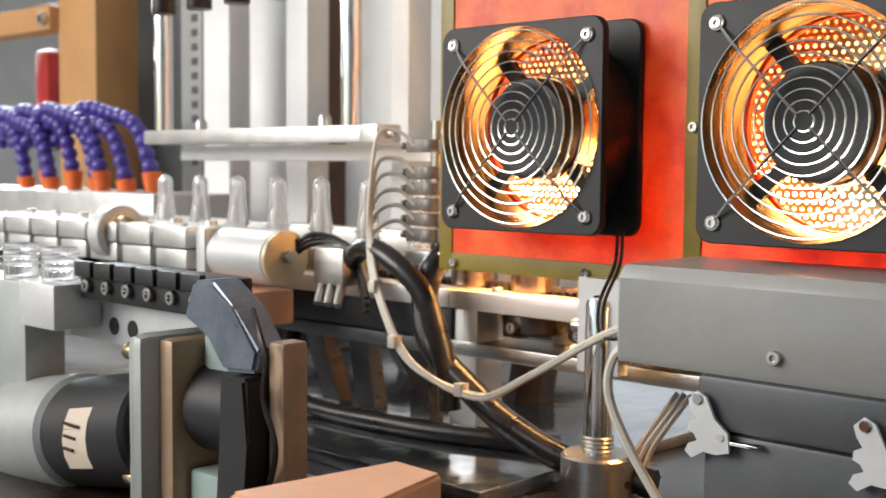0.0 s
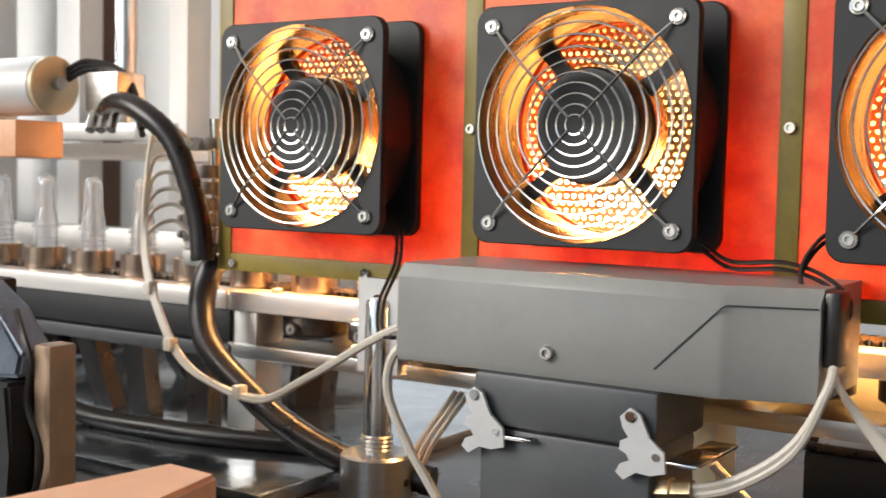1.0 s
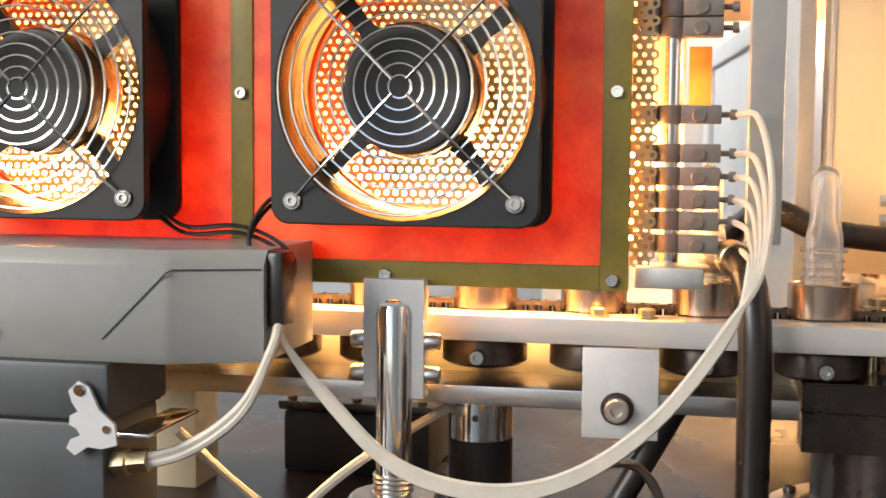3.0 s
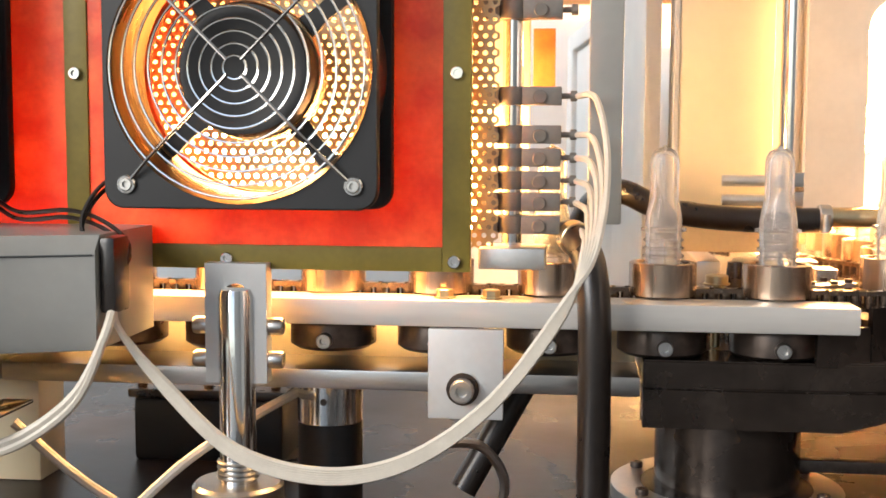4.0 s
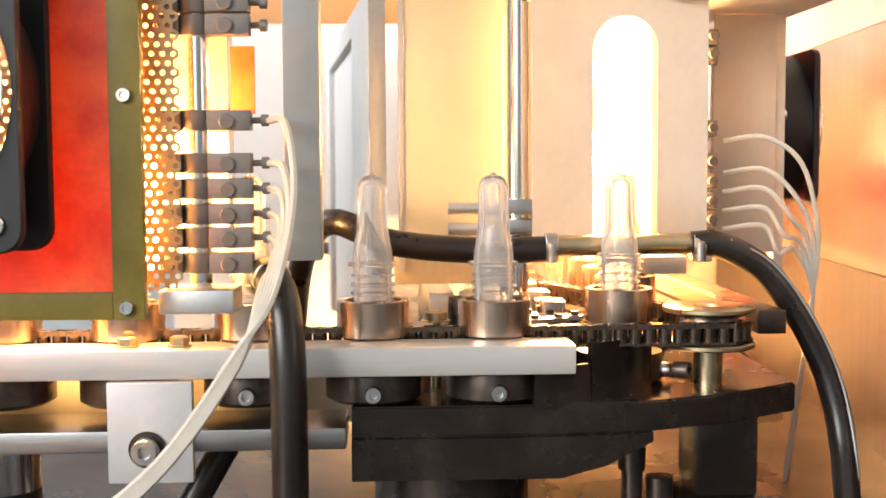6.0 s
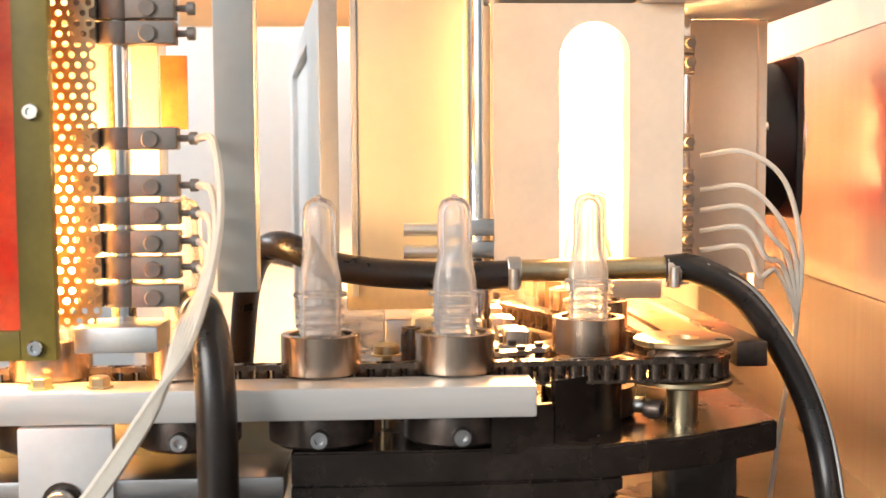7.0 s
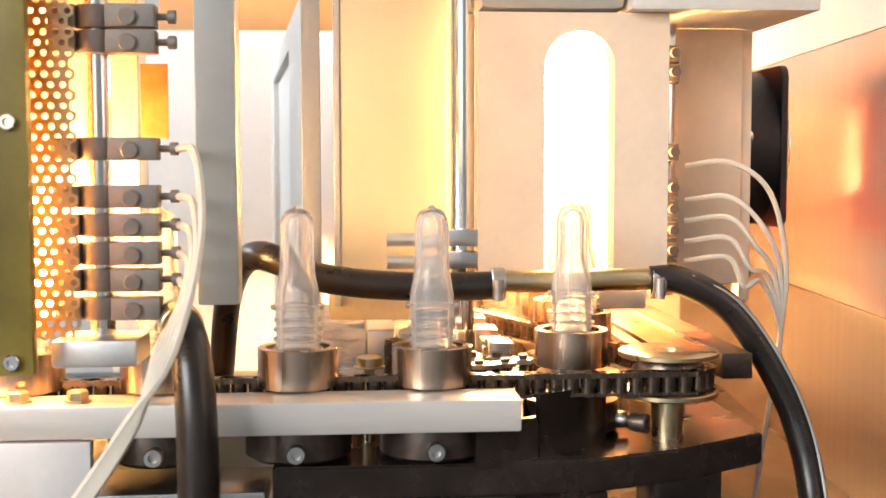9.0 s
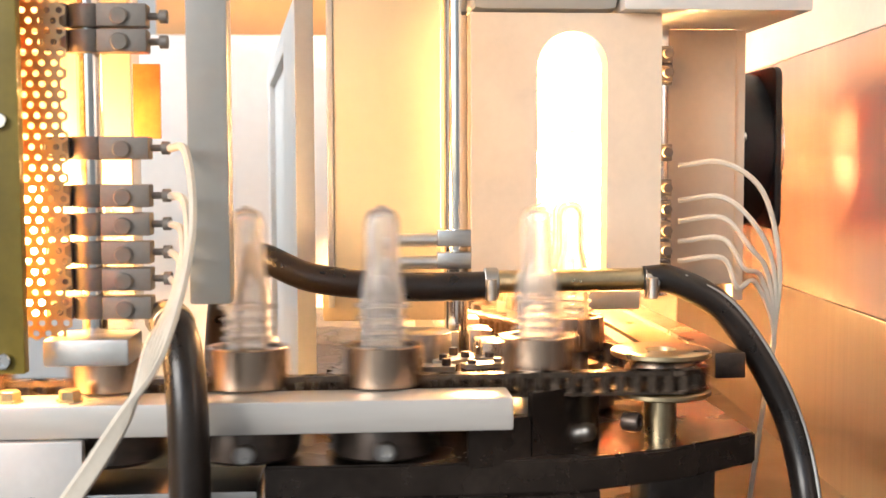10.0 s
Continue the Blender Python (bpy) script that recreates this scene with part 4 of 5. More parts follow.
    part("pipe", cyl(bm_(), (0.568, 0.199, -0.0873), (0.6656, 0.199, -0.0863), 0.0067, 16), BRASS, w)
    for x in (0.570, 0.664):
        part("hose_clamp", cyl(bm_(), (x - 0.004, 0.197, -0.0883), (x + 0.004, 0.197, -0.0883), 0.0096, 20, 0.0005), STEEL, w)
        part("worm_screw", cyl(bm_(), (x - 0.001, 0.185, -0.0843), (x - 0.001, 0.185, -0.0968), 0.0031, 10, 0.0004), STEEL, w)
    # wires of the second oven
    for k, z in enumerate((-0.0137, -0.0356, -0.0487, -0.0618, -0.0742)):
        pts = [(0.6965, 0.254, z - 0.006), (0.724, 0.249, z - 0.004), (0.750 - 0.004 * k, 0.249, z - 0.023), (0.765 - 0.004 * k, 0.259, -0.083 - 0.003 * k), (0.766, 0.27, -0.13), (0.763, 0.28, -0.18), (0.755, 0.29, BED_Z)]
        hose("lamp_wire", pts, 0.0017, WIREW, "white silicone lamp wire of the second oven", "wire", 6, 6, "lamp wires")
    # inner housings left of the second oven
    rb = thing("reflector_box", "reflector box, lamp light put into its cream face", "reflector")
    # only the face is cream, for the lamp light falling on it
    part("face_sheet", box(bm_(), 0.478, 0.5455, 0.262, 0.266, -0.0985, 0.17, 0.001), CREAM, rb)
    part("body", box(bm_(), 0.48, 0.5435, 0.2662, 0.302, -0.0985, 0.168, 0.002), WHITEP, rb)
    part("edge_strip", box(bm_(), 0.4738, 0.4778, 0.26, 0.302, -0.1085, 0.17, 0.0008), ALUW, rb)
    r = tagged(part("guide_rod", cyl(bm_(), (0.553, 0.238, -0.12), (0.553, 0.238, 0.2), 0.0074, 20), CHROME), "bright upright chrome rod beside the oven", "rod")
    cl = thing("rod_clamp", "stacked steel clamps on the chrome rod", "clamp")
    for z in (-0.063, -0.0765):
        part("clamp_block", box(bm_(), 0.5405, 0.5665, 0.2225, 0.2305, z - 0.005, z + 0.005, 0.001), STEEL, cl)
        part("clamp_pin", cyl(bm_(), (0.506, 0.227, z - 0.001), (0.5405, 0.227, z - 0.001), 0.0042, 10), ALU, cl)
    d = thing("guard_panel", "grey framed guard panel standing open behind the oven", "panel")
    m = Matrix.Translation((0.4655, 0.272, 0)) @ pose(0, 0, 0, 0, 0, 96.1)
    for name, x0, x1, y1, z0, z1, mt in (("stile", 0.0, 0.16, 0.012, -0.2, 0.0883, ALUW), ("stile", 0.515, 0.563, 0.012, -0.2, 0.0883, ALUW), ("top_rail", 0.1605, 0.5145, 0.012, 0.069, 0.0883, ALUW), ("pane", 0.172, 0.5145, 0.006, -0.2, 0.0685, ALUW)):
        part(name, box(bm_(), x0, x1, 0, y1, z0, z1, 0.001), mt, d)
    d.matrix_world = m
    mc = thing("machine_cabinet", "plain white machine cabinet behind the ovens", "cabinet")
    part("body", box(bm_(), 0.186, 0.56, 0.968, 1.08, -0.95, 0.144, 0.004), WHITEP, mc)
    part("door", box(bm_(), 0.191, 0.555, 0.963, 0.9675, -0.9, 0.134, 0.002), WHITEP, mc)
    b = box(bm_(), 0.23, 1.08, 1.087, 1.127, 0.0255, 0.9, 0.004)
    tagged(part("orange_cover", b, YELLOW), "orange-painted machine cover behind the ovens", "cover")
    # side cabinet door
    c = thing("side_cabinet", "glossy side cabinet with light and shade painted in sheet bands", "cabinet")
    # one door in three colours: dark, mauve and cream copy its reflections
    for k, (z0, z1) in enumerate(((-0.95, -0.125), (-0.1247, 0.075), (0.0753, 0.6))):
        b = box(bm_(), 0.80 - 0.002 * (k % 2), 0.83, -0.30, 1.05, z0, z1, 0.003)
        part("door_sheet", b, (CABIN, PEACH, CERAM)[k], c)
    part("rear_sheet", box(bm_(), 0.55, 0.83, 1.051, 1.07, -0.95, 0.6, 0.002), CERAM, c, "cream rear sheet")
    c.matrix_world = Matrix.Translation((0.8493, 0.29, 0)) @ pose(0, 0, 0, 0, 0, -5.0) @ Matrix.Translation((-0.80, -0.28, 0))


# ---- the transfer station on the far left ----
LEGS = ((-0.530, -0.515), (-0.444, -0.440), (-0.600, -0.565))  # top and foot of each black leg


def left_things():
    # press head over the carriers: moves down and up
    global PRESS, FLIP, SHAFT, SLEEVE
    PRESS = thing("nozzle_head", "white beam carrying a row of black spring nozzles", "nozzle head", m=LINE)
    x0 = -0.0214 - PITCH * 16
    xs = [x0 + PITCH * k for k in range(-4, 2)]
    part("beam", box(bm_(), xs[0] - 0.05, xs[-1] + 0.06, -0.012, 0.012, 0.022, 0.044, 0.001), WHITEP, PRESS)
    for x in xs:
        n = part("nozzle", lathe(bm_(), [(0.0135, -0.036), (0.0140, -0.034), (0.0140, -0.014), (0.0125, -0.0125)], pose(x, 0, 0), 20), RUBBER, PRESS, "black rubber nozzle")
        part("nozzle_neck", lathe(bm_(), [(0.009, -0.0123), (0.011, -0.002), (0.008, 0.0), (0.008, 0.0218)], pose(x, 0, 0), 16), STEEL, n)
        b = bm_()
        sweep(b, [(x + 0.0095 * math.cos(k * 0.7), 0.0095 * math.sin(k * 0.7), 0.002 + k * 0.0008) for k in range(24)], 0.0012, 5)
        part("spring", b, CHROME, n)
        part("rod", cyl(bm_(), (x, 0, 0.0442), (x, 0, 0.42), 0.005, 12), CHROME, n)
    # flip gripper: the cylinder lifts, the shaft with its arms turns over
    FLIP = thing("flip_gripper", "row of pale aluminium gripper arms on a turning cylinder", "gripper", m=pose(0, 0.02, -0.113))
    part("actuator", cyl(bm_(), (-0.60, 0, 0), (-0.517, 0, 0), 0.0255, 28, 0.001), ALUW, FLIP, "round aluminium actuator")
    cap = part("end_cap", cyl(bm_(), (-0.5168, 0, 0), (-0.5105, 0, 0), 0.0255, 28, 0.001), CAPM, FLIP, "brass-coloured end cap")
    part("cap_nut", cyl(bm_(), (-0.5103, 0, 0.002), (-0.503, 0, 0.002), 0.006, 8), STEEL, cap)
    part("strap", box(bm_(), -0.616, -0.6, -0.027, 0.027, -0.035, 0.026, 0.006), ALUW, FLIP)
    part("base_block", box(bm_(), -0.64, -0.525, -0.030, 0.020, -0.062, -0.030, 0.002), BEIGE, FLIP, "warm beige block")
    SHAFT = part("shaft", cyl(bm_(), (-1.12, 0, 0), (-0.617, 0, 0), 0.009, 16), STEEL, FLIP)
    for k in range(7):
        x = -0.655 - 0.0625 * k
        b = bm_()
        box(b, x - 0.028, x + 0.028, -0.030, 0.045, 0.004, 0.024, 0.0015)
        box(b, x - 0.026, x + 0.026, -0.028, 0.045, -0.016, 0.0025, 0.0015)
        box(b, x - 0.020, x - 0.007, 0.044, 0.095, 0.004, 0.018, 0.002)
        box(b, x + 0.007, x + 0.020, 0.044, 0.095, 0.004, 0.018, 0.002)
        cyl(b, (x, 0.02, 0.024), (x, 0.02, 0.029), 0.006, 12, 0.0006)
        cyl(b, (x, -0.012, 0.024), (x, -0.012, 0.027), 0.004, 12, 0.0006)
        part("gripper_arm", b, ALU, SHAFT)
        part("joint", box(bm_(), x - 0.014, x + 0.014, -0.026, -0.004, -0.034, -0.0165, 0.002), RUBBER, SHAFT, "black rubber joint")
    ring = part("ring_clamp", lathe(bm_(), [(0.026, -0.011), (0.029, -0.010), (0.029, 0.010), (0.026, 0.011), (0.021, 0.011), (0.021, -0.011)], along((-0.78, -0.012, 0.012), (0.22, -0.012, 0.012))[0], 28, cap=False, closed=True), ALUW, FLIP, "ring clamp with brass liner")
    part("liner", lathe(bm_(), [(0.0208, -0.012), (0.0208, 0.012), (0.018, 0.012), (0.018, -0.012)], along((-0.78, -0.012, 0.012), (0.22, -0.012, 0.012))[0], 28, cap=False, closed=True), BRASS, ring)
    TURN_END = part("valve_block", box(bm_(), -0.488, -0.448, 0.012, 0.045, -0.022, 0.012, 0.003), STEEL, FLIP, "small steel fitting block")
    for k in range(3):
        part("fitting", cyl(bm_(), (-0.48 + 0.013 * k, 0.016, -0.0225), (-0.474 + 0.013 * k, 0.006, -0.038), 0.0045, 10), STEEL, TURN_END)
        part("air_tube", sweep(bm_(), spline([(-0.51, 0.012, 0.006 + 0.004 * k), (-0.497, 0.02, 0.014 + 0.004 * k), (-0.47, 0.03, 0.016), (-0.45, 0.03, 0.002 - 0.004 * k), (-0.425, 0.02, -0.03 - 0.006 * k)], 6), 0.0028, 8), RUBBER, TURN_END)
    SLEEVE = tagged(part("cable_sleeve", sweep(bm_(), spline([(-0.452, 0.045, -0.112), (-0.415, 0.03, -0.098), (-0.375, 0.025, -0.108), (-0.345, 0.03, -0.135), (-0.325, 0.035, -0.19), (-0.32, 0.035, -0.225)], 10), 0.009, 12, ridge=0.06), RUBBER), "black braided cable sleeve leading to the gripper", "cable")
    # black chain clamp and drive motor in the foreground
    M = thing("gear_motor", "black cylindrical motor with silver gear head and rating plate", "motor")
    part("gear_head", cyl(bm_(), (-0.62, -0.2, -0.2585), (-0.522, -0.2, -0.242), 0.044, 36, 0.004), GEARM, M)
    part("motor_can", cyl(bm_(), (-0.5215, -0.2, -0.242), (-0.412, -0.2, -0.222), 0.041, 36, 0.003), BLACKP, M)
    b = bm_()
    loops = []
    for x, zc in ((-0.487, -0.236), (-0.455, -0.230)):
        loops.append([(x, -0.2 - 0.0415 * math.cos(a), zc + 0.0415 * math.sin(a)) for a in (-0.55, -0.3, 0, 0.3, 0.55)] + [(x, -0.2 - 0.041 * math.cos(a), zc + 0.041 * math.sin(a)) for a in (0.55, 0.3, 0, -0.3, -0.55)])
    rings(b, loops)
    pl = part("rating_plate", b, CERAM, M, "pale rating plate with printed bars")
    for k in range(3):
        zc = -0.242 + 0.009 * k
        part("printed_bar", box(bm_(), -0.484, -0.472 + 0.004 * k, -0.2424, -0.2409, zc, zc + 0.002), DARK, pl)
    part("front_flange", box(bm_(), -0.4115, -0.394, -0.236, -0.12, -0.275, -0.152, 0.009), GEARM, M)
    for y, z in ((-0.226, -0.166), (-0.226, -0.252)):
        part("flange_bolt", cap_screw(bm_(), (-0.412, y, z), (-1, 0, 0), 0.006, 0.012), BRASS, M)
    M.location = (0.05, 0, 0.012)
    B = thing("drive_bracket", "milled aluminium bracket plates round the motor drive", "bracket")
    part("plate", box(bm_(), -0.3445, -0.328, -0.222, -0.165, BED_Z, -0.143, 0.005), TAN, B)
    part("plate", box(bm_(), -0.247, -0.232, -0.206, -0.186, BED_Z, -0.136, 0.003), TAN, B)
    part("smoked_cover", box(bm_(), -0.327, -0.287, -0.20, -0.168, -0.20, -0.124, 0.010), SMOKE, B, "smoked green plastic cover")
    part("base_plate", box(bm_(), -0.326, -0.249, -0.21, -0.16, BED_Z, -0.229, 0.004), SMOKE, B, "pale green base block")
    C = thing("angled_clamp", "black angled clamp arm with row of socket bolts", "clamp")
    part("long_arm", box(bm_(), -0.484, -0.315, -0.20, -0.165, -0.130, -0.104, 0.003), BLACKP, C)
    b = bm_()
    out = [(-0.3148, -0.103), (-0.325, -0.128), (-0.295, -0.136), (-0.282, -0.158), (-0.250, -0.156), (-0.246, -0.142), (-0.272, -0.117), (-0.295, -0.101)]
    rings(b, [[(x, y, z) for x, z in out] for y in (-0.215, -0.19)])
    bmesh.ops.bevel(b, geom=b.edges[:], offset=0.0025, segments=2, affect="EDGES")
    part("elbow", b, NAVY, C, smooth=25)
    out = [(-0.276, -0.160), (-0.250, -0.158), (-0.2475, -0.20), (-0.252, -0.245), (-0.258, -0.268), (-0.284, -0.268), (-0.276, -0.21)]
    b = bm_()
    rings(b, [[(x, y, z) for x, z in out] for y in (-0.222, -0.195)])
    bmesh.ops.bevel(b, geom=b.edges[:], offset=0.0025, segments=2, affect="EDGES")
    part("lower_arm", b, BLACKP, C, smooth=25)
    part("drive_drum", cyl(bm_(), (-0.327, -0.185, -0.190), (-0.272, -0.185, -0.188), 0.031, 32, 0.002), BLACKP, C)
    for k in range(6):
        part("bolt", cap_screw(bm_(), (-0.47 + 0.028 * k, -0.2003, -0.119), (0, -1, 0), 0.005, 0.004), STEEL, C)
        part("pad", box(bm_(), -0.482 + 0.028 * k, -0.459 + 0.028 * k, -0.206, -0.2005, -0.1125, -0.1005, 0.0015), BLACKP, C)
    hose("air_tube", [(-0.262, -0.206, -0.118), (-0.245, -0.214, -0.13), (-0.236, -0.216, -0.146), (-0.240, -0.215, -0.17), (-0.232, -0.212, -0.20), (-0.245, -0.21, -0.235)], 0.002, RUBBER, "thin black air tube on the clamp arm", "tube", 6, 6)
    b = box(bm_(), -0.54, -0.364, -0.178, -0.165, -0.166, -0.1315, 0.002)
    cp = tagged(part("cross_plate", b, ALUW), "grey cross plate with two holes behind the clamp arm", "plate")
    for x in (-0.472, -0.446):
        part("hole", cyl(bm_(), (x, -0.1786, -0.152), (x, -0.1776, -0.152), 0.0068, 20), BLACKP, cp, "dark round hole")
    W = thing("transfer_column", "white upright transfer column with fixed preform neck", "column")
    part("column", box(bm_(), -0.72, -0.543, -0.215, -0.18, BED_Z, -0.121, 0.003), GEARM, W)
    part("block", box(bm_(), -0.542, -0.487, -0.22, -0.18, -0.154, -0.119, 0.003), ALUW, W)
    for x in (-0.577, -0.514):
        n = part("clear_neck", lathe(bm_(), [(0.0135, -0.1185 if x > -0.55 else -0.1205), (0.0135, -0.111), (0.016, -0.110), (0.0135, -0.108), (0.0135, -0.105), (0.016, -0.104), (0.0135, -0.102), (0.0135, -0.099), (0.016, -0.098), (0.0135, -0.096), (0.0135, -0.093)], pose(x, -0.2, 0), 24), PET, W, "clear ribbed plastic neck")
    b = bm_()
    rings(b, [[(x, y, z) for x, y in ((-0.096, -0.345), (-0.084, -0.253), (-0.051, -0.255), (-0.028, -0.35))] for z in (BED_Z, -0.172)])
    bmesh.ops.bevel(b, geom=b.edges[:], offset=0.002, segments=2, affect="EDGES")
    tagged(part("foreground_block", b, BEIGE), "beige cast block on the bed, warm light put into its colour", "block")
    # press frame in the background
    P = thing("press_frame", "white press frame with chrome guide rods", "machine frame")
    part("upper_beam", box(bm_(), -1.098, -0.655, 0.24, 0.275, -0.002, 0.017, 0.002), ALU, P)
    part("beam_end", box(bm_(), -0.6545, -0.626, 0.238, 0.276, -0.003, 0.018, 0.002), ALU, P)
    part("beam_bolt", cap_screw(bm_(), (-0.626, 0.257, 0.008), (1, 0, 0), 0.006, 0.009), STEEL, P)
    part("lower_beam", box(bm_(), -1.076, -0.55, 0.285, 0.32, -0.023, -0.003, 0.002), WHITEP, P)
    for x in (-1.073, -0.688):
        part("guide_rod", cyl(bm_(), (x, 0.257, 0.0172), (x, 0.257, 0.42), 0.0125, 20), CHROME, P)
    for x0, x1, y0, y1, z0 in ((-1.214, -1.148, 0.42, 0.46, -0.1848), (-1.285, -1.125, 0.53, 0.56, -0.1848), (-0.986, -0.94, 0.40, 0.44, -0.1848), (-0.73, -0.70, 0.36, 0.40, -0.1848), (-0.672, -0.60, 0.40, 0.44, -0.1848)):
        part("column", box(bm_(), x0, x1, y0, y1, z0, 0.6, 0.002), WHITEP, P)
    part("deck", box(bm_(), -1.42, -0.55, 0.335, 0.565, -0.206, -0.185, 0.003), GREYD, P, "black-painted deck plate")
    part("rear_rail", box(bm_(), -1.1, -0.44, 0.20, 0.22, -0.13, -0.095, 0.002), ALU, P)
    for x in (-0.985, -0.735):
        part("bolt", lathe(bm_(), [(0.008, 0.0172), (0.008, 0.027), (0.005, 0.031)], pose(x, 0.257, 0), 10), STEEL, P)
    part("lift_housing", box(bm_(), -1.36, -0.72, 0.085, 0.145, 0.37, 0.72, 0.004), WHITEP, P, "white housing guiding the nozzle rods")
    part("lift_bracket", box(bm_(), -0.73, -0.70, 0.1452, 0.36, 0.48, 0.56, 0.002), WHITEP, P)
    L = thing("ladder_column", "grey slotted upright column behind the press", "column")
    part("upright", box(bm_(), -1.395, -1.335, 0.50, 0.53, -0.185, 0.6, 0.002), GREYP, L)
    for k in range(22):
        part("slot", box(bm_(), -1.362, -1.346, 0.4985, 0.4998, -0.03 + 0.024 * k, -0.018 + 0.024 * k), GREYD, L)
    b = box(bm_(), -1.186, -1.129, 0.60, 0.64, -0.9, 0.6, 0.003)
    tagged(part("rust_column", b, material("brown_column_paint", (0.16, 0.08, 0.05), 0.5, 0.0, 0.3, 10, 0.05)), "dark brown upright column behind the press", "column")
    for k, (x0, x1, y, mt, lab) in enumerate(((-2.10, -1.57, 0.75, GREYD, "dark grey cabinet behind the press"), (-1.74, -1.02, 1.02, WHITEP, "white cabinet behind the press frame"), (-2.9, -2.2, 1.2, BLACKP, "black machine cabinet far behind"))):
        cb = thing("cabinet", lab, "cabinet")
        part("body", box(bm_(), x0, x1, y, y + 0.25, -0.95, 0.75, 0.006), mt, cb)
        part("door", box(bm_(), x0 + 0.02, x1 - 0.02, y - 0.006, y - 0.0005, -0.9, 0.72, 0.003), mt, cb)
        part("handle", box(bm_(), x1 - 0.07, x1 - 0.05, y - 0.03, y - 0.0065, 0.0, 0.12, 0.004), STEEL, cb)
    Y = thing("ochre_frame", "ochre-painted steel machine frame", "machine frame")
    part("upright", box(bm_(), -2.0, -1.85, 0.60, 0.70, -0.95, 0.9, 0.004), YELLOW, Y)
    part("cross_beam", box(bm_(), -2.7, -2.001, 0.58, 0.64, 0.252, 0.305, 0.004), YELLOW, Y)
    part("upright", box(bm_(), -1.56, -1.46, 1.30, 1.40, -0.95, 0.9, 0.004), YELLOW, Y)
    part("bolt", cap_screw(bm_(), (-2.02, 0.58, 0.275), (0, -1, 0), 0.014, 0.012), STEEL, Y)
    b = box(bm_(), -2.34, -2.28, 0.72, 0.76, 0.0, 0.24, 0.012)
    tagged(part("red_bottle", b, material("red_plastic", (0.45, 0.02, 0.015), 0.4, 0.0, 0.15, 20, 0.03)), "red plastic part hanging behind the ochre frame", "part")
    # jointed coolant hoses
    for k in range(8):
        tip = Vector((-1.268 - 0.055 * k, 0.36 - 0.012 * (k % 3), -0.042 - 0.012 * (k % 2)))
        top = Vector((-1.41 - 0.052 * k, 0.37 - 0.012 * (k % 3), 0.054 - 0.010 * (k % 2)))
        root = Vector((-1.58 - 0.05 * k, 0.36, -0.0))
        H = thing("coolant_hose", "violet jointed coolant hose with orange nozzle", "coolant hose", "coolant hoses")
        pts = spline([root, (root + top) / 2 + Vector((0, 0, 0.035)), top, (top + tip) / 2 + Vector((0.022, 0, 0.024)), tip], 4)
        b = bm_()
        for p, q in zip(pts, pts[1:]):
            m, n = along(p, q)
            lathe(b, [(0.0070, 0), (0.0100, n * 0.12), (0.0128, n * 0.35), (0.0132, n * 0.6), (0.0105, n * 0.86), (0.0070, n)], m, 14)
        part("joints", b, PURPLE, H)
        part("nozzle", cyl(bm_(), tip, tip + Vector((0.006, 0, -0.05)), 0.016, 16, 0.001, 0.009), ORANGE, H, "orange nozzle")
    b = box(bm_(), -1.95, -1.14, 0.28, 0.42, BED_Z, -0.072, 0.006)
    tagged(part("hose_block", b, ALU), "grey steel block below the coolant hoses", "block")
    # black conveyor frame below
    for k, (p, q) in enumerate((((-0.66, 0.30, -0.2065), (-0.61, 0.30, BED_Z)), ((-0.545, 0.28, -0.2065), (-0.53, 0.28, BED_Z)), ((-0.42, 0.27, -0.2065), (-0.43, 0.27, BED_Z)))):
        tagged(part("frame_leg", cyl(bm_(), p, q, 0.024, 6), RUBBER, smooth=0), "black slanting frame leg under the line", "frame leg", "frame legs")
    for x0, x1 in LEGS:
        b = bm_()
        rings(b, [[(x + u, y, z) for u, y in ((-0.013, 0.122), (0.013, 0.122), (0.013, 0.14), (-0.013, 0.14))] for x, z in ((x0, -0.187), (x1, BED_Z))])
        tagged(part("frame_leg", b, RUBBER, smooth=20), "black slanting frame leg under the line", "frame leg", "frame legs")
    hose("air_hose", [(-0.60, 0.10, -0.2), (-0.55, 0.06, -0.25), (-0.40, 0.06, BED_Z + 0.013), (-0.26, 0.10, BED_Z + 0.013)], 0.009, RUBBER, "black air hose lying on the bed", "hose", 6, 10, "water hoses")
    for k in range(3):
        hose("signal_wire", [(-0.16 + 0.006 * k, 0.12, -0.2), (-0.175 + 0.006 * k, 0.09, -0.24), (-0.165 + 0.008 * k, 0.05, BED_Z + 0.003)], 0.0022, WIREW, "thin grey signal wire", "wire", 6, 6, "signal wires")
    tray = thing("drip_tray", "wet steel drip tray with folded rim, blue-white sheen painted in", "tray")
    part("tray_floor", box(bm_(), -0.80, -0.22, -0.04, 0.60, BED_Z + 0.0005, BED_Z + 0.004, 0.001), TRAY_SHEEN, tray)
    for x0, x1, y0, y1 in ((-0.803, -0.217, -0.043, -0.0402), (-0.803, -0.217, 0.6002, 0.603), (-0.803, -0.8002, -0.04, 0.60), (-0.2198, -0.217, -0.04, 0.60)):
        part("rim", box(bm_(), x0, x1, y0, y1, BED_Z + 0.0005, BED_Z + 0.011, 0.0008), TRAY_SHEEN, tray)
    for x, y in ((-0.36, 0.10), (-0.345, 0.085), (-0.385, 0.09)):
        part("bolt", cap_screw(bm_(), (x, y, BED_Z + 0.004), (0, 0, 1), 0.006, 0.006), DARK, tray, "black socket bolt")


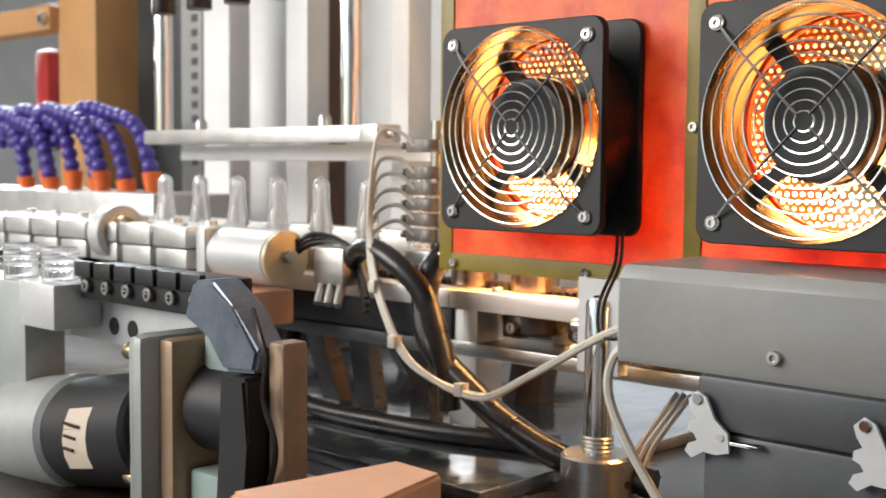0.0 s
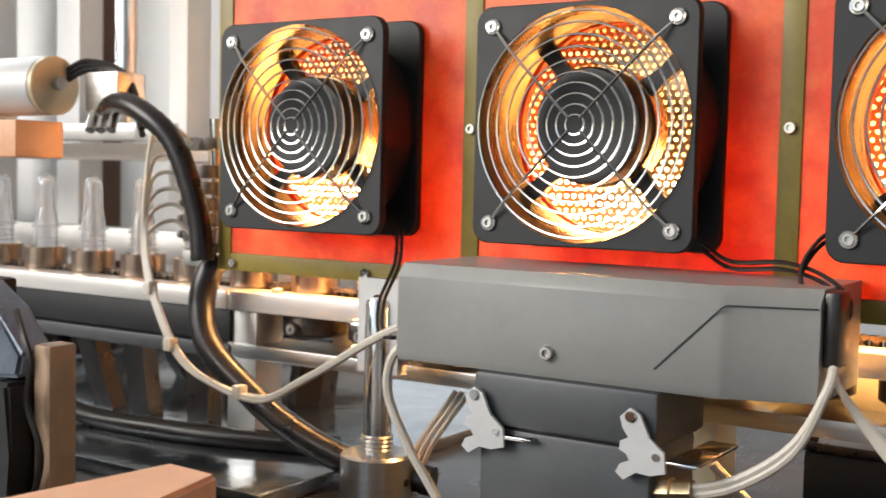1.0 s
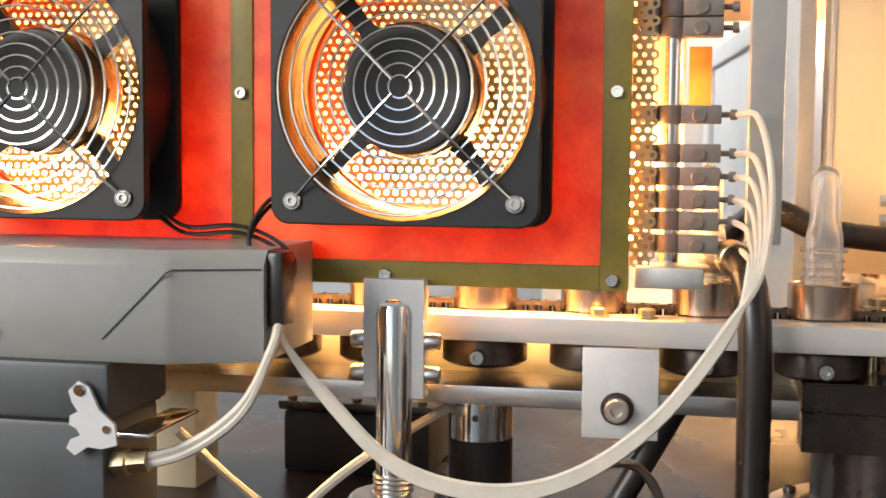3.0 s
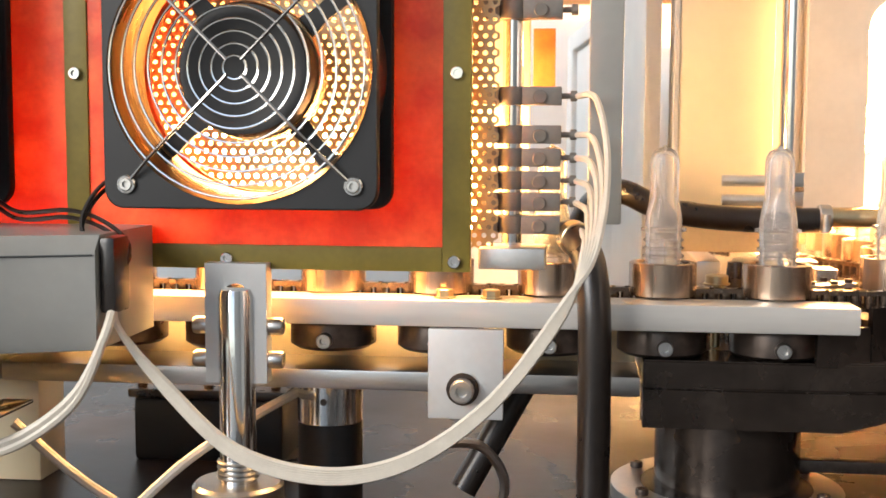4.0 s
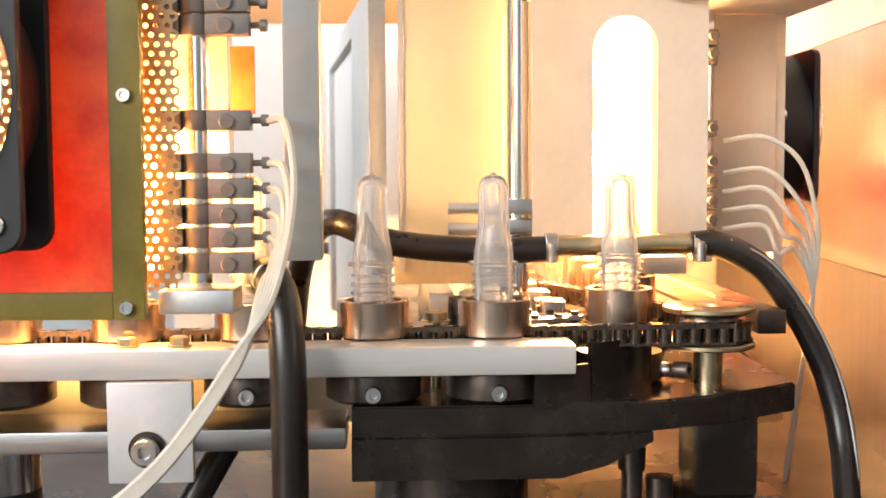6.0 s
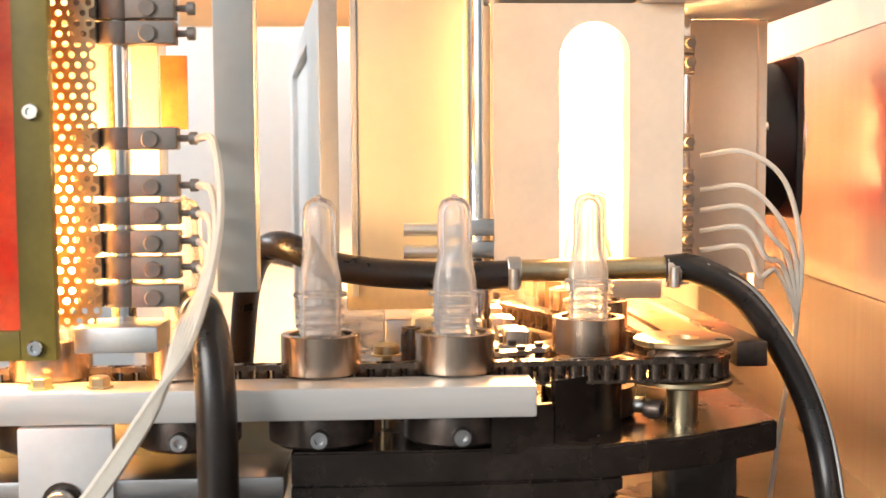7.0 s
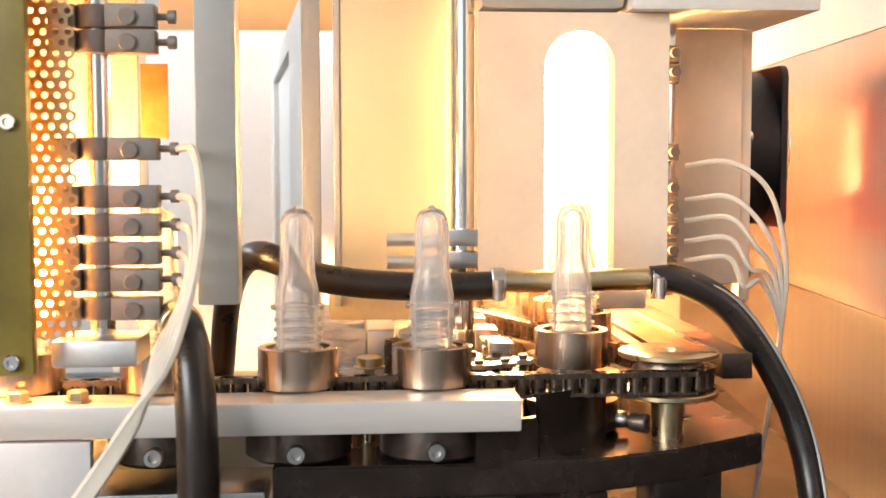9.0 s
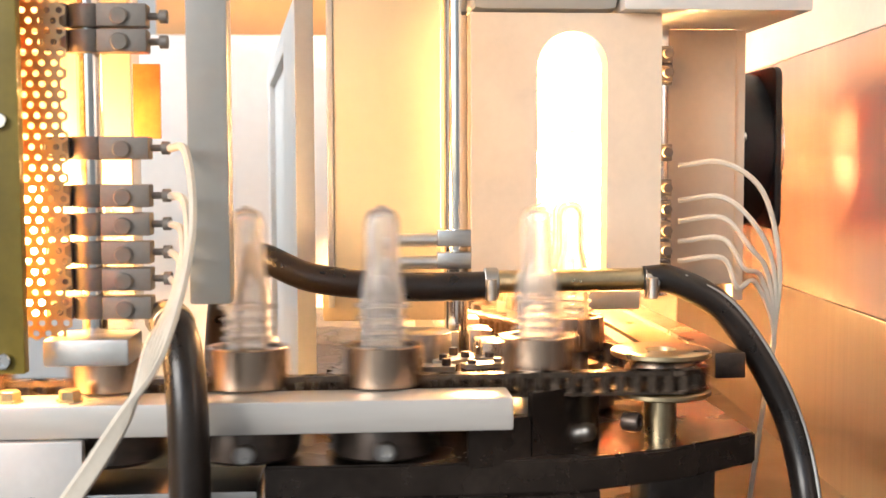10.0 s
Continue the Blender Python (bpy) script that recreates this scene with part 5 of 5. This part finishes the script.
setting()
rails()
oven(Matrix(), (), "long heating oven with red board front and glowing lamps")
for fx in (-0.2235, 0.0, 0.225):
    fan(pose(fx, 0, 0))
O2 = Matrix.Translation((0.6225, 0.2225, 0.0)) @ pose(0, 0, 0, 0, 0, 90 + TURN) @ Matrix.Translation((0.428, -0.1035, 0))
oven(O2, (-1,), "second heating oven, white-hot behind its arched slot", 0.072, 0.078, 0.7, True)
fan(O2 @ Matrix.Translation((-0.2235, -0.080, -0.006)) @ Matrix.Scale(0.8, 4))
carriers()
chain_links()
front_things()
corner_things()
left_things()
motions()
